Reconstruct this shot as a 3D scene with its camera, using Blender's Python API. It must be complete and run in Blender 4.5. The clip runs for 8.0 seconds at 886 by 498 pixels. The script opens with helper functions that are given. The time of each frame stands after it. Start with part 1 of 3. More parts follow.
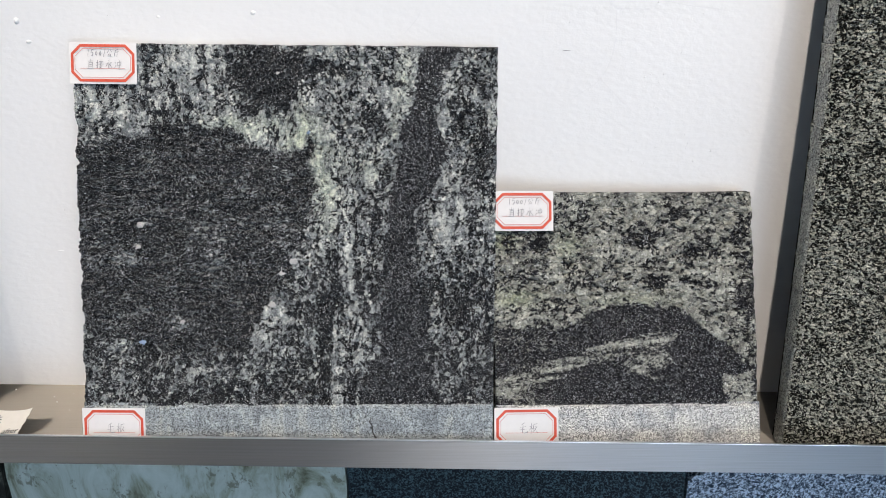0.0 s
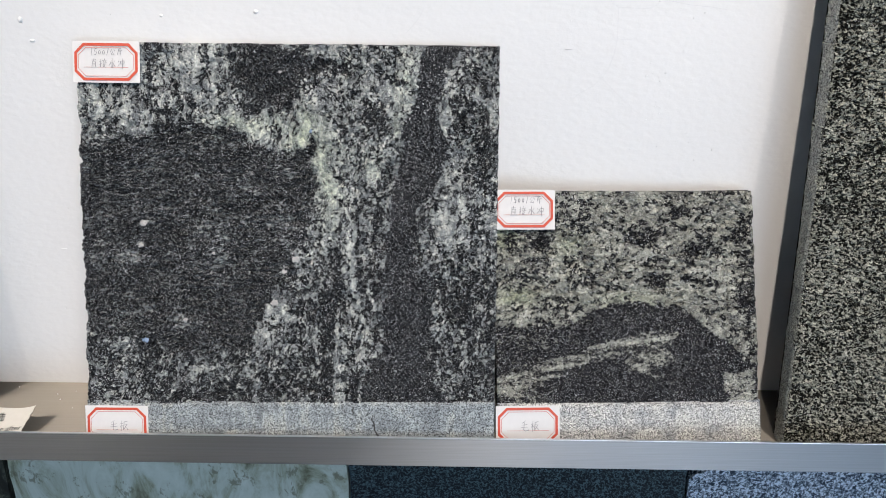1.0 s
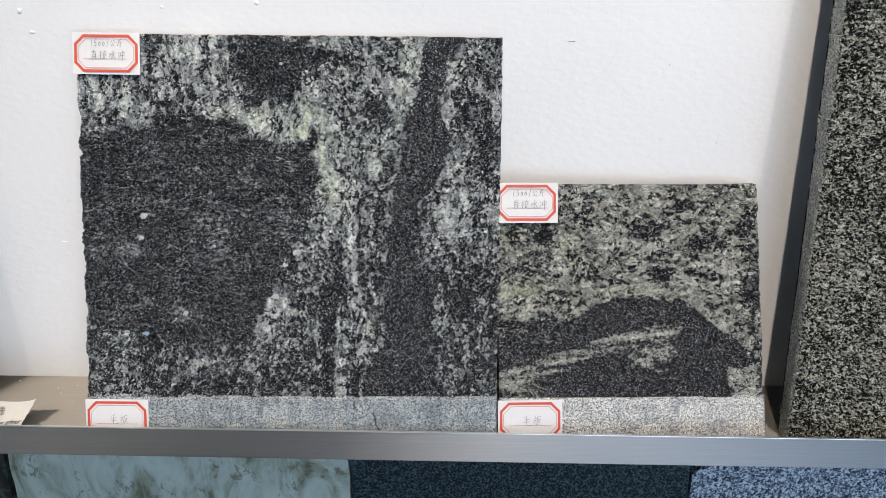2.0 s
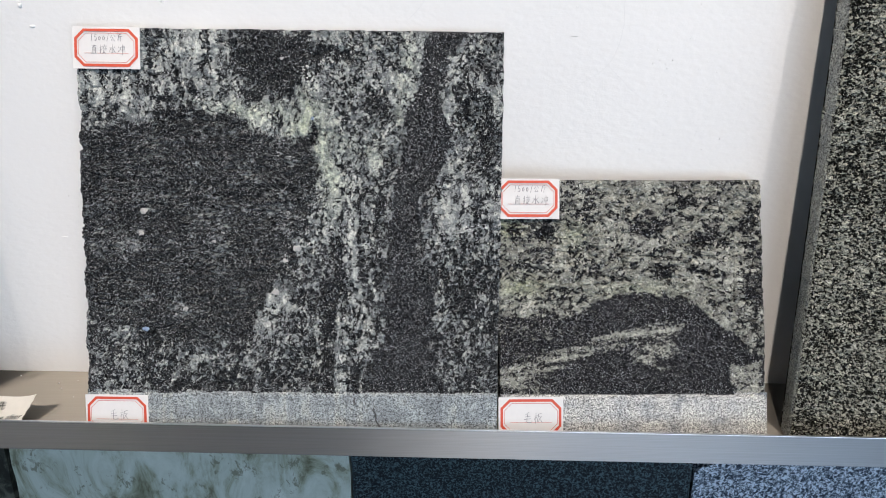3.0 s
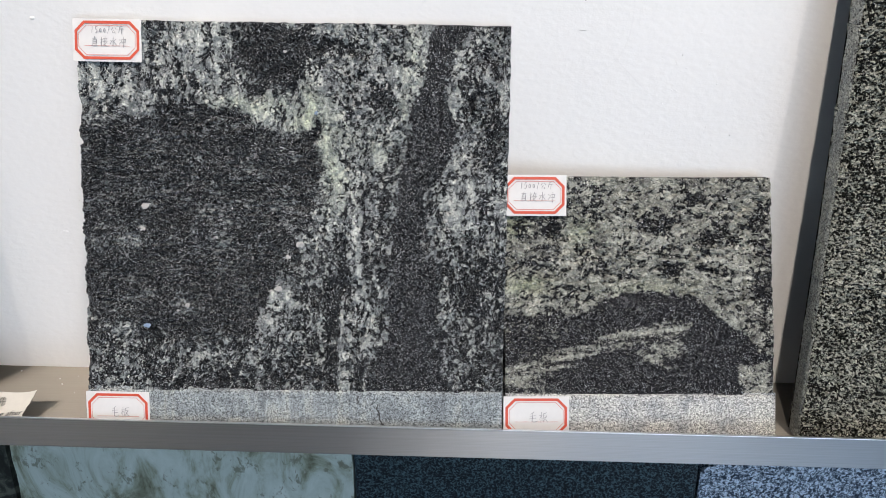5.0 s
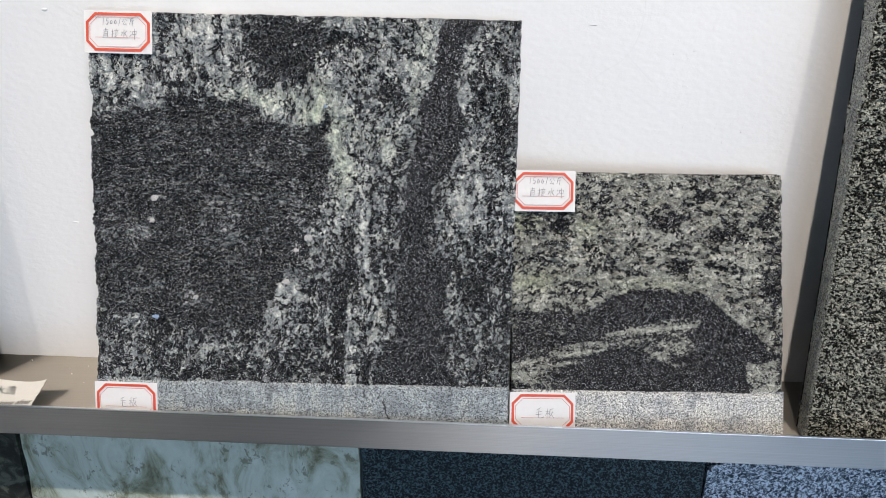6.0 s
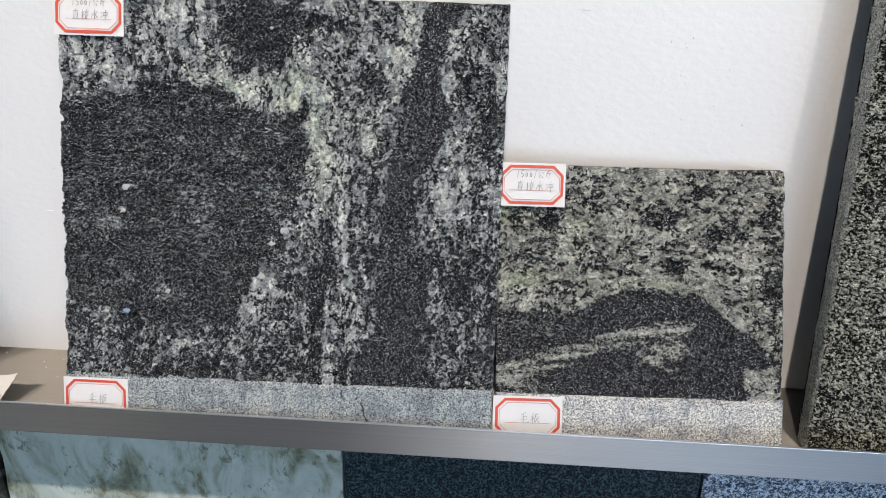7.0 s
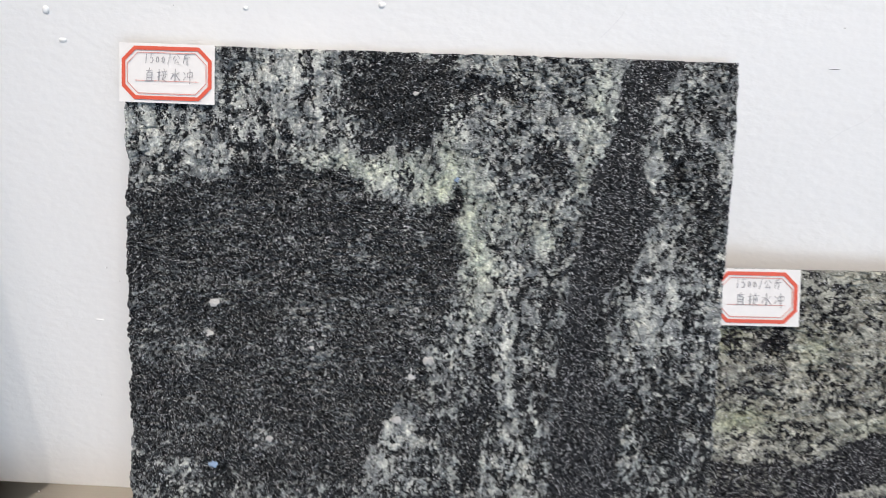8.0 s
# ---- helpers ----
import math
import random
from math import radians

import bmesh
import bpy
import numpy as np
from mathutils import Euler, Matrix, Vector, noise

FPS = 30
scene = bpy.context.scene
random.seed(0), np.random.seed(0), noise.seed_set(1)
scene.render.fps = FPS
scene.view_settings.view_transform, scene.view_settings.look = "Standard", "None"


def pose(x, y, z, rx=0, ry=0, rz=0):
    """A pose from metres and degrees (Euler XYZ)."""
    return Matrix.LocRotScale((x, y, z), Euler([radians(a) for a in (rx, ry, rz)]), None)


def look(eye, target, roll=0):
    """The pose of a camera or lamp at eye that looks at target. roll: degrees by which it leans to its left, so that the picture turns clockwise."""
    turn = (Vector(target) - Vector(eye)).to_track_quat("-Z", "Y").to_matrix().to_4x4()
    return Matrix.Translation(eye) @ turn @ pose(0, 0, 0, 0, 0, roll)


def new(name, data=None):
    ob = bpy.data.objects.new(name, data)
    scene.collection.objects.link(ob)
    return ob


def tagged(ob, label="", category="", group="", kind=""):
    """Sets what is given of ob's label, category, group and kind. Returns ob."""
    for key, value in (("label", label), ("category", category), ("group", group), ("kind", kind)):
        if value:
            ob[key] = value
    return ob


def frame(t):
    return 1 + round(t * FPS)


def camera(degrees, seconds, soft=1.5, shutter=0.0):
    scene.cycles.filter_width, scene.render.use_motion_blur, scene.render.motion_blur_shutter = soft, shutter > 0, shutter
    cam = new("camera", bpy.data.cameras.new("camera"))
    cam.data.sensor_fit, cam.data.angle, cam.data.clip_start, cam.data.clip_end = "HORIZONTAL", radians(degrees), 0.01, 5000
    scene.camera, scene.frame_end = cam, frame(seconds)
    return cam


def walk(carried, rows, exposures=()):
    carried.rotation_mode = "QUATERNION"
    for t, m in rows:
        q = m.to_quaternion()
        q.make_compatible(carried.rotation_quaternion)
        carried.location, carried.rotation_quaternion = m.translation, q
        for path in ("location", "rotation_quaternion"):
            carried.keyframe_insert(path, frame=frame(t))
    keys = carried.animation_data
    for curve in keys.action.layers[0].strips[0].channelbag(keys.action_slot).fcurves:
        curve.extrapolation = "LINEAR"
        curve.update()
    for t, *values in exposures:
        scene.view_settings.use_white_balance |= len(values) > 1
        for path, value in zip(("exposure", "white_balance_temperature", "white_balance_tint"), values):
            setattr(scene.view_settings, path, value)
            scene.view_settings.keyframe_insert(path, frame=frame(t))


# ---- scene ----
cam = camera(56.68, 8.0, soft=0.5, shutter=0.25)
SHELF = 1.05   # height of the shelf's plate above the floor
# seconds, eye (from the wall, above the shelf), yaw, pitch, roll
PATH = [
    (0.0, -0.0171, -0.6044, 0.3789, 2.16, -22.44, -0.59),
    (0.5, -0.0181, -0.6047, 0.3791, 2.16, -22.46, -0.57),
    (1.0, -0.0173, -0.6063, 0.3795, 2.27, -22.53, -0.57),
    (1.5, -0.0177, -0.6043, 0.3776, 2.35, -22.65, -0.57),
    (3.0, -0.0137, -0.6006, 0.3739, 2.89, -22.98, -0.57),
    (3.5, -0.0142, -0.5959, 0.3742, 2.99, -23.17, -0.52),
    (4.0, -0.0137, -0.5926, 0.3745, 3.08, -23.32, -0.48),
    (4.5, -0.0160, -0.5918, 0.3744, 3.05, -23.49, -0.40),
    (6.0, -0.0129, -0.5908, 0.3745, 4.01, -23.98, -0.15),
    (6.2, -0.0081, -0.5803, 0.3726, 4.44, -24.16, -0.10),
    (6.5, -0.0027, -0.5743, 0.3702, 4.77, -24.33, 0.01),
    (7.0, 0.0078, -0.5626, 0.3656, 5.20, -24.56, 0.16),
    (7.4, -0.0316, -0.5053, 0.3634, 5.02, -24.59, 0.20),
    (7.5, -0.0438, -0.4862, 0.3639, 5.35, -24.59, 0.05),
    (7.8, -0.0885, -0.4427, 0.3692, 4.74, -24.37, 0.05),
    (8.0, -0.1155, -0.4211, 0.3660, 3.77, -23.77, 0.32),
]

walk(cam, [(t, pose(x, y, SHELF + z, 90 + pitch, 0, yaw) @ pose(0, 0, 0, 0, 0, roll)) for t, x, y, z, yaw, pitch, roll in PATH],
     exposures=[(0.0, 0.0), (8.0, 0.0)])

# ---- world, daylight, ceiling spots ----
world = bpy.data.worlds.new("sky")
scene.world = world
world.use_nodes = True
sky = world.node_tree.nodes.new("ShaderNodeTexSky")
sky.sky_type, sky.sun_disc, sky.sun_elevation, sky.sun_rotation = "NISHITA", False, radians(40), radians(200)
world.node_tree.links.new(sky.outputs[0], world.node_tree.nodes["Background"].inputs[0])
world.node_tree.nodes["Background"].inputs[1].default_value = 0.1

ROOM_X, ROOM_Y, ROOM_Z = 4.0, -5.6, 3.0


def area_lamp(name, m, watts, colour, size, size_y=0.0, shape="DISK"):
    data = bpy.data.lights.new(name, "AREA")
    data.energy, data.color, data.shape, data.size = watts, colour, shape, size
    if size_y:
        data.size_y = size_y
    ob = new(name, data)
    ob.matrix_world = m
    return ob


WARM = (1.0, 0.875, 0.77)
# place along the wall, where it aims, watts, width of the beam
SPOTS = [(-1.81, -0.82, 26.0, 38), (-1.23, -0.72, 41.0, 38), (-0.65, -0.62, 22.0, 38), (0.01, 0.07, 104.0, 40), (0.60, 0.45, 40.0, 56)]
for sx, aim, watts, wide in SPOTS:
    beam = bpy.data.lights.new("spot_light", "SPOT")
    beam.energy, beam.color, beam.spot_size, beam.spot_blend, beam.shadow_soft_size = watts, WARM, radians(wide), 0.9, 0.025
    new("spot_light", beam).matrix_world = look((sx, -1.25, SHELF + 1.7), (aim, 0, SHELF + 0.12))
area_lamp("window_light", look((1.8, ROOM_Y + 0.12, 1.45), (1.8, 0, 1.45)), 116.0, (0.62, 0.785, 1.0), 3.2, 2.3, "RECTANGLE")


# ---- materials ----
class Nodes:
    """A small builder of node graphs."""

    def __init__(self, name):
        self.mat = bpy.data.materials.new(name)
        self.mat.use_nodes = True
        self.tree = self.mat.node_tree
        self.shader = self.tree.nodes["Principled BSDF"]
        self.coord = self.tree.nodes.new("ShaderNodeTexCoord").outputs["Object"]

    def put(self, value, socket):
        if hasattr(value, "is_output"):
            self.tree.links.new(value, socket)
        else:
            socket.default_value = value

    def math(self, op, a, b=0.0, clamp=False):
        n = self.tree.nodes.new("ShaderNodeMath")
        n.operation, n.use_clamp = op, clamp
        self.put(a, n.inputs[0])
        self.put(b, n.inputs[1])
        return n.outputs[0]

    def stretch(self, scale, turn=0.0):
        n = self.tree.nodes.new("ShaderNodeMapping")
        n.inputs["Scale"].default_value = scale
        n.inputs["Rotation"].default_value = (0, radians(turn), 0)
        self.put(self.coord, n.inputs["Vector"])
        return n.outputs[0]

    def noise(self, scale, detail=3.0, rough=0.55, vector=None, warp=0.0):
        n = self.tree.nodes.new("ShaderNodeTexNoise")
        n.inputs["Scale"].default_value, n.inputs["Detail"].default_value = scale, detail
        n.inputs["Roughness"].default_value, n.inputs["Distortion"].default_value = rough, warp
        self.put(vector or self.coord, n.inputs["Vector"])
        return n.outputs["Fac"]

    def cells(self, scale, vector=None, out="Color", feature="F1"):
        n = self.tree.nodes.new("ShaderNodeTexVoronoi")
        n.feature = feature
        n.inputs["Scale"].default_value = scale
        self.put(vector or self.coord, n.inputs["Vector"])
        return n.outputs[out]

    def ramp(self, fac, stops, smooth=False):
        n = self.tree.nodes.new("ShaderNodeValToRGB")
        if smooth:
            n.color_ramp.interpolation = "EASE"
        while len(n.color_ramp.elements) < len(stops):
            n.color_ramp.elements.new(0.5)
        for e, (at, col) in zip(n.color_ramp.elements, stops):
            e.position = at
            e.color = (*col, 1) if isinstance(col, tuple) else (col, col, col, 1)
        self.put(fac, n.inputs[0])
        return n.outputs[0]

    def mix(self, fac, a, b, mode="MIX"):
        n = self.tree.nodes.new("ShaderNodeMix")
        n.data_type, n.blend_type = "RGBA", mode
        self.put(fac, n.inputs["Factor"])
        self.put((*a, 1) if isinstance(a, tuple) else a, n.inputs["A"])
        self.put((*b, 1) if isinstance(b, tuple) else b, n.inputs["B"])
        return n.outputs["Result"]

    def attribute(self, name):
        n = self.tree.nodes.new("ShaderNodeAttribute")
        n.attribute_name = name
        return n.outputs["Fac"]

    def separate(self, colour):
        n = self.tree.nodes.new("ShaderNodeSeparateColor")
        self.put(colour, n.inputs[0])
        return n.outputs

    def bump(self, height, distance, strength=1.0, normal=None):
        n = self.tree.nodes.new("ShaderNodeBump")
        n.inputs["Distance"].default_value, n.inputs["Strength"].default_value = distance, strength
        self.put(height, n.inputs["Height"])
        if normal:
            self.put(normal, n.inputs["Normal"])
        return n.outputs[0]

    def done(self, colour, rough=0.5, metal=0.0, normal=None, specular=0.5):
        self.put((*colour, 1) if isinstance(colour, tuple) else colour, self.shader.inputs["Base Color"])
        self.put(rough, self.shader.inputs["Roughness"])
        self.put(metal, self.shader.inputs["Metallic"])
        self.put(specular, self.shader.inputs["Specular IOR Level"])
        if normal:
            self.put(normal, self.shader.inputs["Normal"])
        return self.mat


def plain(name, colour, rough=0.6, metal=0.0):
    k = Nodes(name)
    tone = k.mix(k.noise(180, 4), tuple(c * 0.93 for c in colour), tuple(min(1.0, c * 1.05) for c in colour))
    return k.done(tone, rough, metal)


def washed_stone(name, dark, mid, pales, glint, relief=0.0009, dots=1400):
    """Water-washed granite: pale crystals among black mica. The mesh stores the share of pale mineral ("pale"),
    the tone of each crystal ("tone"), where the painted glints are denser ("calm") and the greener spots ("green")."""
    k = Nodes(name)
    fine, grit, flecks = k.noise(620, 3, 0.65), k.noise(1500, 2, 0.6), k.separate(k.cells(1300))
    s = k.attribute("pale")
    for n, weight in ((fine, 1.15), (grit, 0.95), (flecks[0], 0.36)):
        s = k.math("ADD", s, k.math("MULTIPLY", k.math("SUBTRACT", n, 0.5), weight))
    body = k.ramp(k.attribute("tone"), pales)
    body = k.mix(k.attribute("green"), body, k.mix(1.0, body, (1.00, 1.07, 0.86), "MULTIPLY"))
    body = k.mix(1.0, body, k.math("ADD", 0.50, k.math("MULTIPLY", k.math("ADD", grit, flecks[1]), 0.52)), "MULTIPLY")
    low = k.mix(k.ramp(k.math("ADD", k.math("MULTIPLY", fine, 0.6), k.math("MULTIPLY", flecks[2], 0.4)), [(0.38, 0.0), (0.66, 1.0)]), dark, mid)
    tone = k.mix(k.ramp(s, [(0.36, 0.0), (0.48, 0.34), (0.62, 1.0)]), low, body)
    wander = k.tree.nodes.new("ShaderNodeTexNoise")
    wander.inputs["Scale"].default_value = 330
    k.put(k.coord, wander.inputs["Vector"])
    sway = k.tree.nodes.new("ShaderNodeVectorMath")
    sway.operation = "MULTIPLY_ADD"
    k.put(wander.outputs["Color"], sway.inputs[0])
    sway.inputs[1].default_value = (0.005, 0.005, 0.005)
    k.put(k.coord, sway.inputs[2])
    centre, own = k.cells(dots, sway.outputs[0], "Distance"), k.separate(k.cells(dots, sway.outputs[0]))
    cluster = k.noise(170, 3, 0.6)
    lit = k.math("ADD", own[0], k.math("MULTIPLY", k.math("SUBTRACT", cluster, 0.5), 0.7))
    lit = k.math("GREATER_THAN", k.math("ADD", lit, k.math("MULTIPLY", k.attribute("calm"), 0.20)), glint)
    spark = k.math("MULTIPLY", lit, k.math("LESS_THAN", centre, k.math("ADD", 0.16, k.math("MULTIPLY", own[1], 0.34))))
    # mica glints are painted into the base colour as near-white dots
    tone = k.mix(k.math("MULTIPLY", spark, k.math("ADD", 0.35, k.math("MULTIPLY", own[2], 0.65))), tone, (0.82, 0.83, 0.85))
    rough = k.math("ADD", k.math("MULTIPLY", flecks[1], 0.45), 0.25)
    normal = k.bump(k.math("ADD", k.math("ADD", fine, grit), k.math("MULTIPLY", flecks[0], 0.5)), relief, 1.0)
    return k.done(tone, rough, 0.0, normal, 0.09)


PALES_A = [(0.0, (0.10, 0.112, 0.122)), (0.35, (0.26, 0.28, 0.285)), (0.65, (0.43, 0.455, 0.44)), (1.0, (0.74, 0.755, 0.71))]
PALES_B = [(0.0, (0.13, 0.128, 0.125)), (0.35, (0.27, 0.275, 0.245)), (0.65, (0.40, 0.405, 0.355)), (1.0, (0.64, 0.64, 0.57))]
PALES_C = [(0.0, (0.13, 0.133, 0.112)), (0.4, (0.34, 0.345, 0.295)), (0.8, (0.56, 0.565, 0.49)), (1.0, (0.76, 0.76, 0.68))]
STONE_A = washed_stone("washed_granite_dark", (0.0025, 0.0026, 0.0034), (0.043, 0.047, 0.053), PALES_A, 0.70)
STONE_B = washed_stone("washed_granite_grey", (0.0028, 0.0028, 0.0034), (0.037, 0.038, 0.044), PALES_B, 0.74)
STONE_C = washed_stone("washed_granite_green", (0.0020, 0.0021, 0.0020), (0.018, 0.0185, 0.016), PALES_C, 0.92)


def sawn_stone(name, base, dark, blue):
    k = Nodes(name)
    grain, mid, big = k.noise(950, 3, 0.75), k.noise(420, 3, 0.6), k.noise(60, 3, 0.6)
    bits = k.separate(k.cells(1500))
    s = k.math("ADD", k.math("MULTIPLY", grain, 0.5), k.math("ADD", k.math("MULTIPLY", mid, 0.25), k.math("MULTIPLY", bits[0], 0.25)))
    tone = k.ramp(s, [(0.395, dark), (0.45, tuple(c * 0.68 for c in base)), (0.53, base), (0.62, tuple(c * 1.6 for c in base))])
    wide = k.math("ADD", k.math("MULTIPLY", k.math("SUBTRACT", big, 0.5), 1.6), k.attribute("pale"))
    tone = k.mix(1.0, tone, k.ramp(wide, [(0.2, (0.62, 0.66, 0.70)), (0.5, blue), (0.8, (1.2, 1.2, 1.14))]), "MULTIPLY")
    return k.done(tone, 0.55, 0.0, k.bump(grain, 0.00012, 0.6))


SAWN_A = sawn_stone("sawn_granite_blue", (0.315, 0.33, 0.33), (0.03, 0.033, 0.036), (0.94, 1.0, 1.04))
SAWN_B = sawn_stone("sawn_granite_pale", (0.46, 0.46, 0.45), (0.07, 0.07, 0.07), (1.0, 1.0, 1.0))


def wall_paint():
    k = Nodes("white_wall_paint")
    ripple, pores = k.noise(190, 3, 0.5, k.stretch((0.8, 1, 1.2))), k.cells(130, out="Distance")
    spots = k.math("LESS_THAN", pores, k.math("MULTIPLY", k.math("GREATER_THAN", k.noise(22, 3, 0.7), 0.62), 0.07))
    tone = k.mix(k.noise(6, 4), (0.80, 0.80, 0.80), (0.85, 0.85, 0.845))
    tone = k.mix(k.math("MULTIPLY", spots, 0.5), tone, (0.45, 0.43, 0.42))
    h = k.math("SUBTRACT", ripple, k.math("MULTIPLY", spots, 0.6))
    return k.done(tone, 0.5, 0.0, k.bump(h, 0.0006, 0.55), 0.35)


WALL = wall_paint()


def brushed_steel(name, tone, rough, streak, along):
    """Steel with long scratches along x; light spreads across them."""
    k = Nodes(name)
    lines, long = k.noise(1.0, 5, 0.75, k.stretch((7, 1400, 1400))), k.noise(1.0, 3, 0.6, k.stretch((3.0, 1500, 1500)))
    blot = k.noise(14, 4, 0.6)
    col = k.mix(lines, tuple(c * 0.86 for c in tone), tuple(min(1, c * 1.1) for c in tone))
    r = k.math("ADD", rough, k.math("MULTIPLY", k.math("SUBTRACT", long, 0.5), streak))
    r = k.math("ADD", r, k.math("MULTIPLY", k.math("SUBTRACT", blot, 0.5), 0.14))
    m = k.done(col, r, 1.0, k.bump(lines, 0.00008, 0.8))
    k.shader.inputs["Anisotropic"].default_value = 0.97
    axis = k.tree.nodes.new("ShaderNodeCombineXYZ")
    for slot, value in zip(axis.inputs, along):
        slot.default_value = value
    k.put(axis.outputs[0], k.shader.inputs["Tangent"])
    return m


STEEL = brushed_steel("brushed_steel", (0.28, 0.30, 0.325), 0.48, 0.55, (0, 0, 1))
STEEL_TRAY = brushed_steel("dull_steel", (0.45, 0.42, 0.37), 0.58, 0.06, (0, 1, 0))


HEM = plain("polished_steel", (0.85, 0.86, 0.87), 0.32, 1.0)


def marble():
    k = Nodes("pale_green_marble")
    v = k.stretch((1.0, 1.0, 0.55), 28)
    soft = k.noise(26, 6, 0.68, v, 0.9)
    tone = k.ramp(soft, [(0.34, (0.11, 0.12, 0.075)), (0.43, (0.31, 0.35, 0.28)), (0.52, (0.46, 0.54, 0.50)), (0.68, (0.58, 0.66, 0.63))])
    flecks = k.math("MULTIPLY", k.noise(210, 4, 0.7, k.stretch((1.0, 1.0, 0.6), -30), 0.6), k.noise(38, 3, 0.6))
    tone = k.mix(k.ramp(flecks, [(0.30, 0.0), (0.36, 0.75)]), tone, (0.14, 0.145, 0.10))
    return k.done(tone, 0.3)


def speckled(name, low, mid, high, scale):
    k = Nodes(name)
    n, c = k.noise(scale, 4, 0.65, None, 0.8), k.noise(scale * 0.35, 2)
    s = k.math("ADD", k.math("MULTIPLY", n, 0.8), k.math("MULTIPLY", c, 0.2))
    return k.done(k.ramp(s, [(0.43, low), (0.50, mid), (0.56, high)]), 0.3, 0.0, k.bump(n, 0.0002, 0.4), 0.25)


MARBLE = marble()
NAVY = speckled("dark_blue_granite", (0.004, 0.006, 0.009), (0.014, 0.020, 0.028), (0.070, 0.118, 0.140), 480)
BLUEGREY = speckled("blue_grey_granite", (0.020, 0.034, 0.060), (0.20, 0.255, 0.33), (0.64, 0.74, 0.86), 380)
DEEPGREEN = speckled("dark_green_marble", (0.02, 0.022, 0.02), (0.04, 0.045, 0.04), (0.10, 0.11, 0.09), 60)
PAPER = plain("white_paper", (0.73, 0.72, 0.715), 0.55)
CARD = plain("cream_paper", (0.80, 0.78, 0.72), 0.6)
RED = plain("red_print", (0.62, 0.085, 0.045), 0.5)
PINK = plain("thin_red_print", (0.62, 0.22, 0.18), 0.5)
PENCIL = plain("grey_pen", (0.24, 0.24, 0.26), 0.5)
INK = plain("black_print", (0.03, 0.03, 0.03), 0.5)
FLOOR = plain("grey_floor_tile", (0.30, 0.30, 0.305), 0.3)
CEILING = plain("white_room_paint", (0.78, 0.77, 0.75), 0.8)
DARKWALL = plain("dark_grey_unseen_wall", (0.10, 0.10, 0.105), 0.7)
FRAME = plain("grey_window_metal", (0.3, 0.3, 0.31), 0.35, 0.8)
WHITEPAINT = plain("paint_blob", (0.86, 0.86, 0.85), 0.35)


GLASS = Nodes("window_glass")
GLASS.shader.inputs["Transmission Weight"].default_value = 1.0
GLASS = GLASS.done((1.0, 1.0, 1.0), 0.02)


# ---- mesh helpers ----
def part(name, bm, material, parent=None, label=""):
    me = bpy.data.meshes.new(name)
    bm.to_mesh(me)
    bm.free()
    me.materials.append(material)
    ob = new(name, me)
    ob.parent = parent
    return tagged(ob, label)


def box(lo, hi, bevel=0.0, bm=None):
    bm = bm or bmesh.new()
    c, s = (Vector(lo) + Vector(hi)) / 2, Vector(hi) - Vector(lo)
    geo = bmesh.ops.create_cube(bm, size=1.0, matrix=Matrix.Translation(c) @ Matrix.Diagonal((*s, 1)))
    if bevel:
        edges = {e for v in geo["verts"] for e in v.link_edges}
        bmesh.ops.bevel(bm, geom=list(edges), offset=bevel, segments=2, affect="EDGES", profile=0.6)
    return bm


def structure(name, bm, material, label):
    return tagged(part(name, bm, material), label, kind="structure")


# ---- smooth random fields ----
def value_noise(x, y, seed):
    table = np.random.RandomState(seed).rand(256, 256)
    xi, yi = np.floor(x).astype(int), np.floor(y).astype(int)
    fx, fy = x - xi, y - yi
    fx, fy = fx * fx * (3 - 2 * fx), fy * fy * (3 - 2 * fy)
    a, b = table[yi % 256, xi % 256], table[yi % 256, (xi + 1) % 256]
    c, d = table[(yi + 1) % 256, xi % 256], table[(yi + 1) % 256, (xi + 1) % 256]
    return (a * (1 - fx) + b * fx) * (1 - fy) + (c * (1 - fx) + d * fx) * fy - 0.5


def fractal(x, y, seed, octaves=4, gain=0.55):
    total, amp = 0.0, 1.0
    for k in range(octaves):
        total = total + amp * value_noise(x * 2 ** k + 17.3 * k, y * 2 ** k + 5.1 * k, seed + k)
        amp *= gain
    return total


def grains(x, y, seed):
    """Distance to the nearest of scattered grain centres, and a random number of that grain."""
    rng = np.random.RandomState(seed)
    jx, jy, rnd = rng.rand(256, 256), rng.rand(256, 256), rng.rand(256, 256)
    xi, yi = np.floor(x).astype(int), np.floor(y).astype(int)
    best, own = np.full(x.shape, 9.0), np.zeros(x.shape)
    for dy in (-1, 0, 1):
        for dx in (-1, 0, 1):
            cx, cy = xi + dx, yi + dy
            d = np.hypot(cx + jx[cy % 256, cx % 256] - x, cy + jy[cy % 256, cx % 256] - y)
            near = d < best
            best, own = np.where(near, d, best), np.where(near, rnd[cy % 256, cx % 256], own)
    return best, own


def step(x, lo, hi):
    t = np.clip((x - lo) / (hi - lo), 0, 1)
    return t * t * (3 - 2 * t)


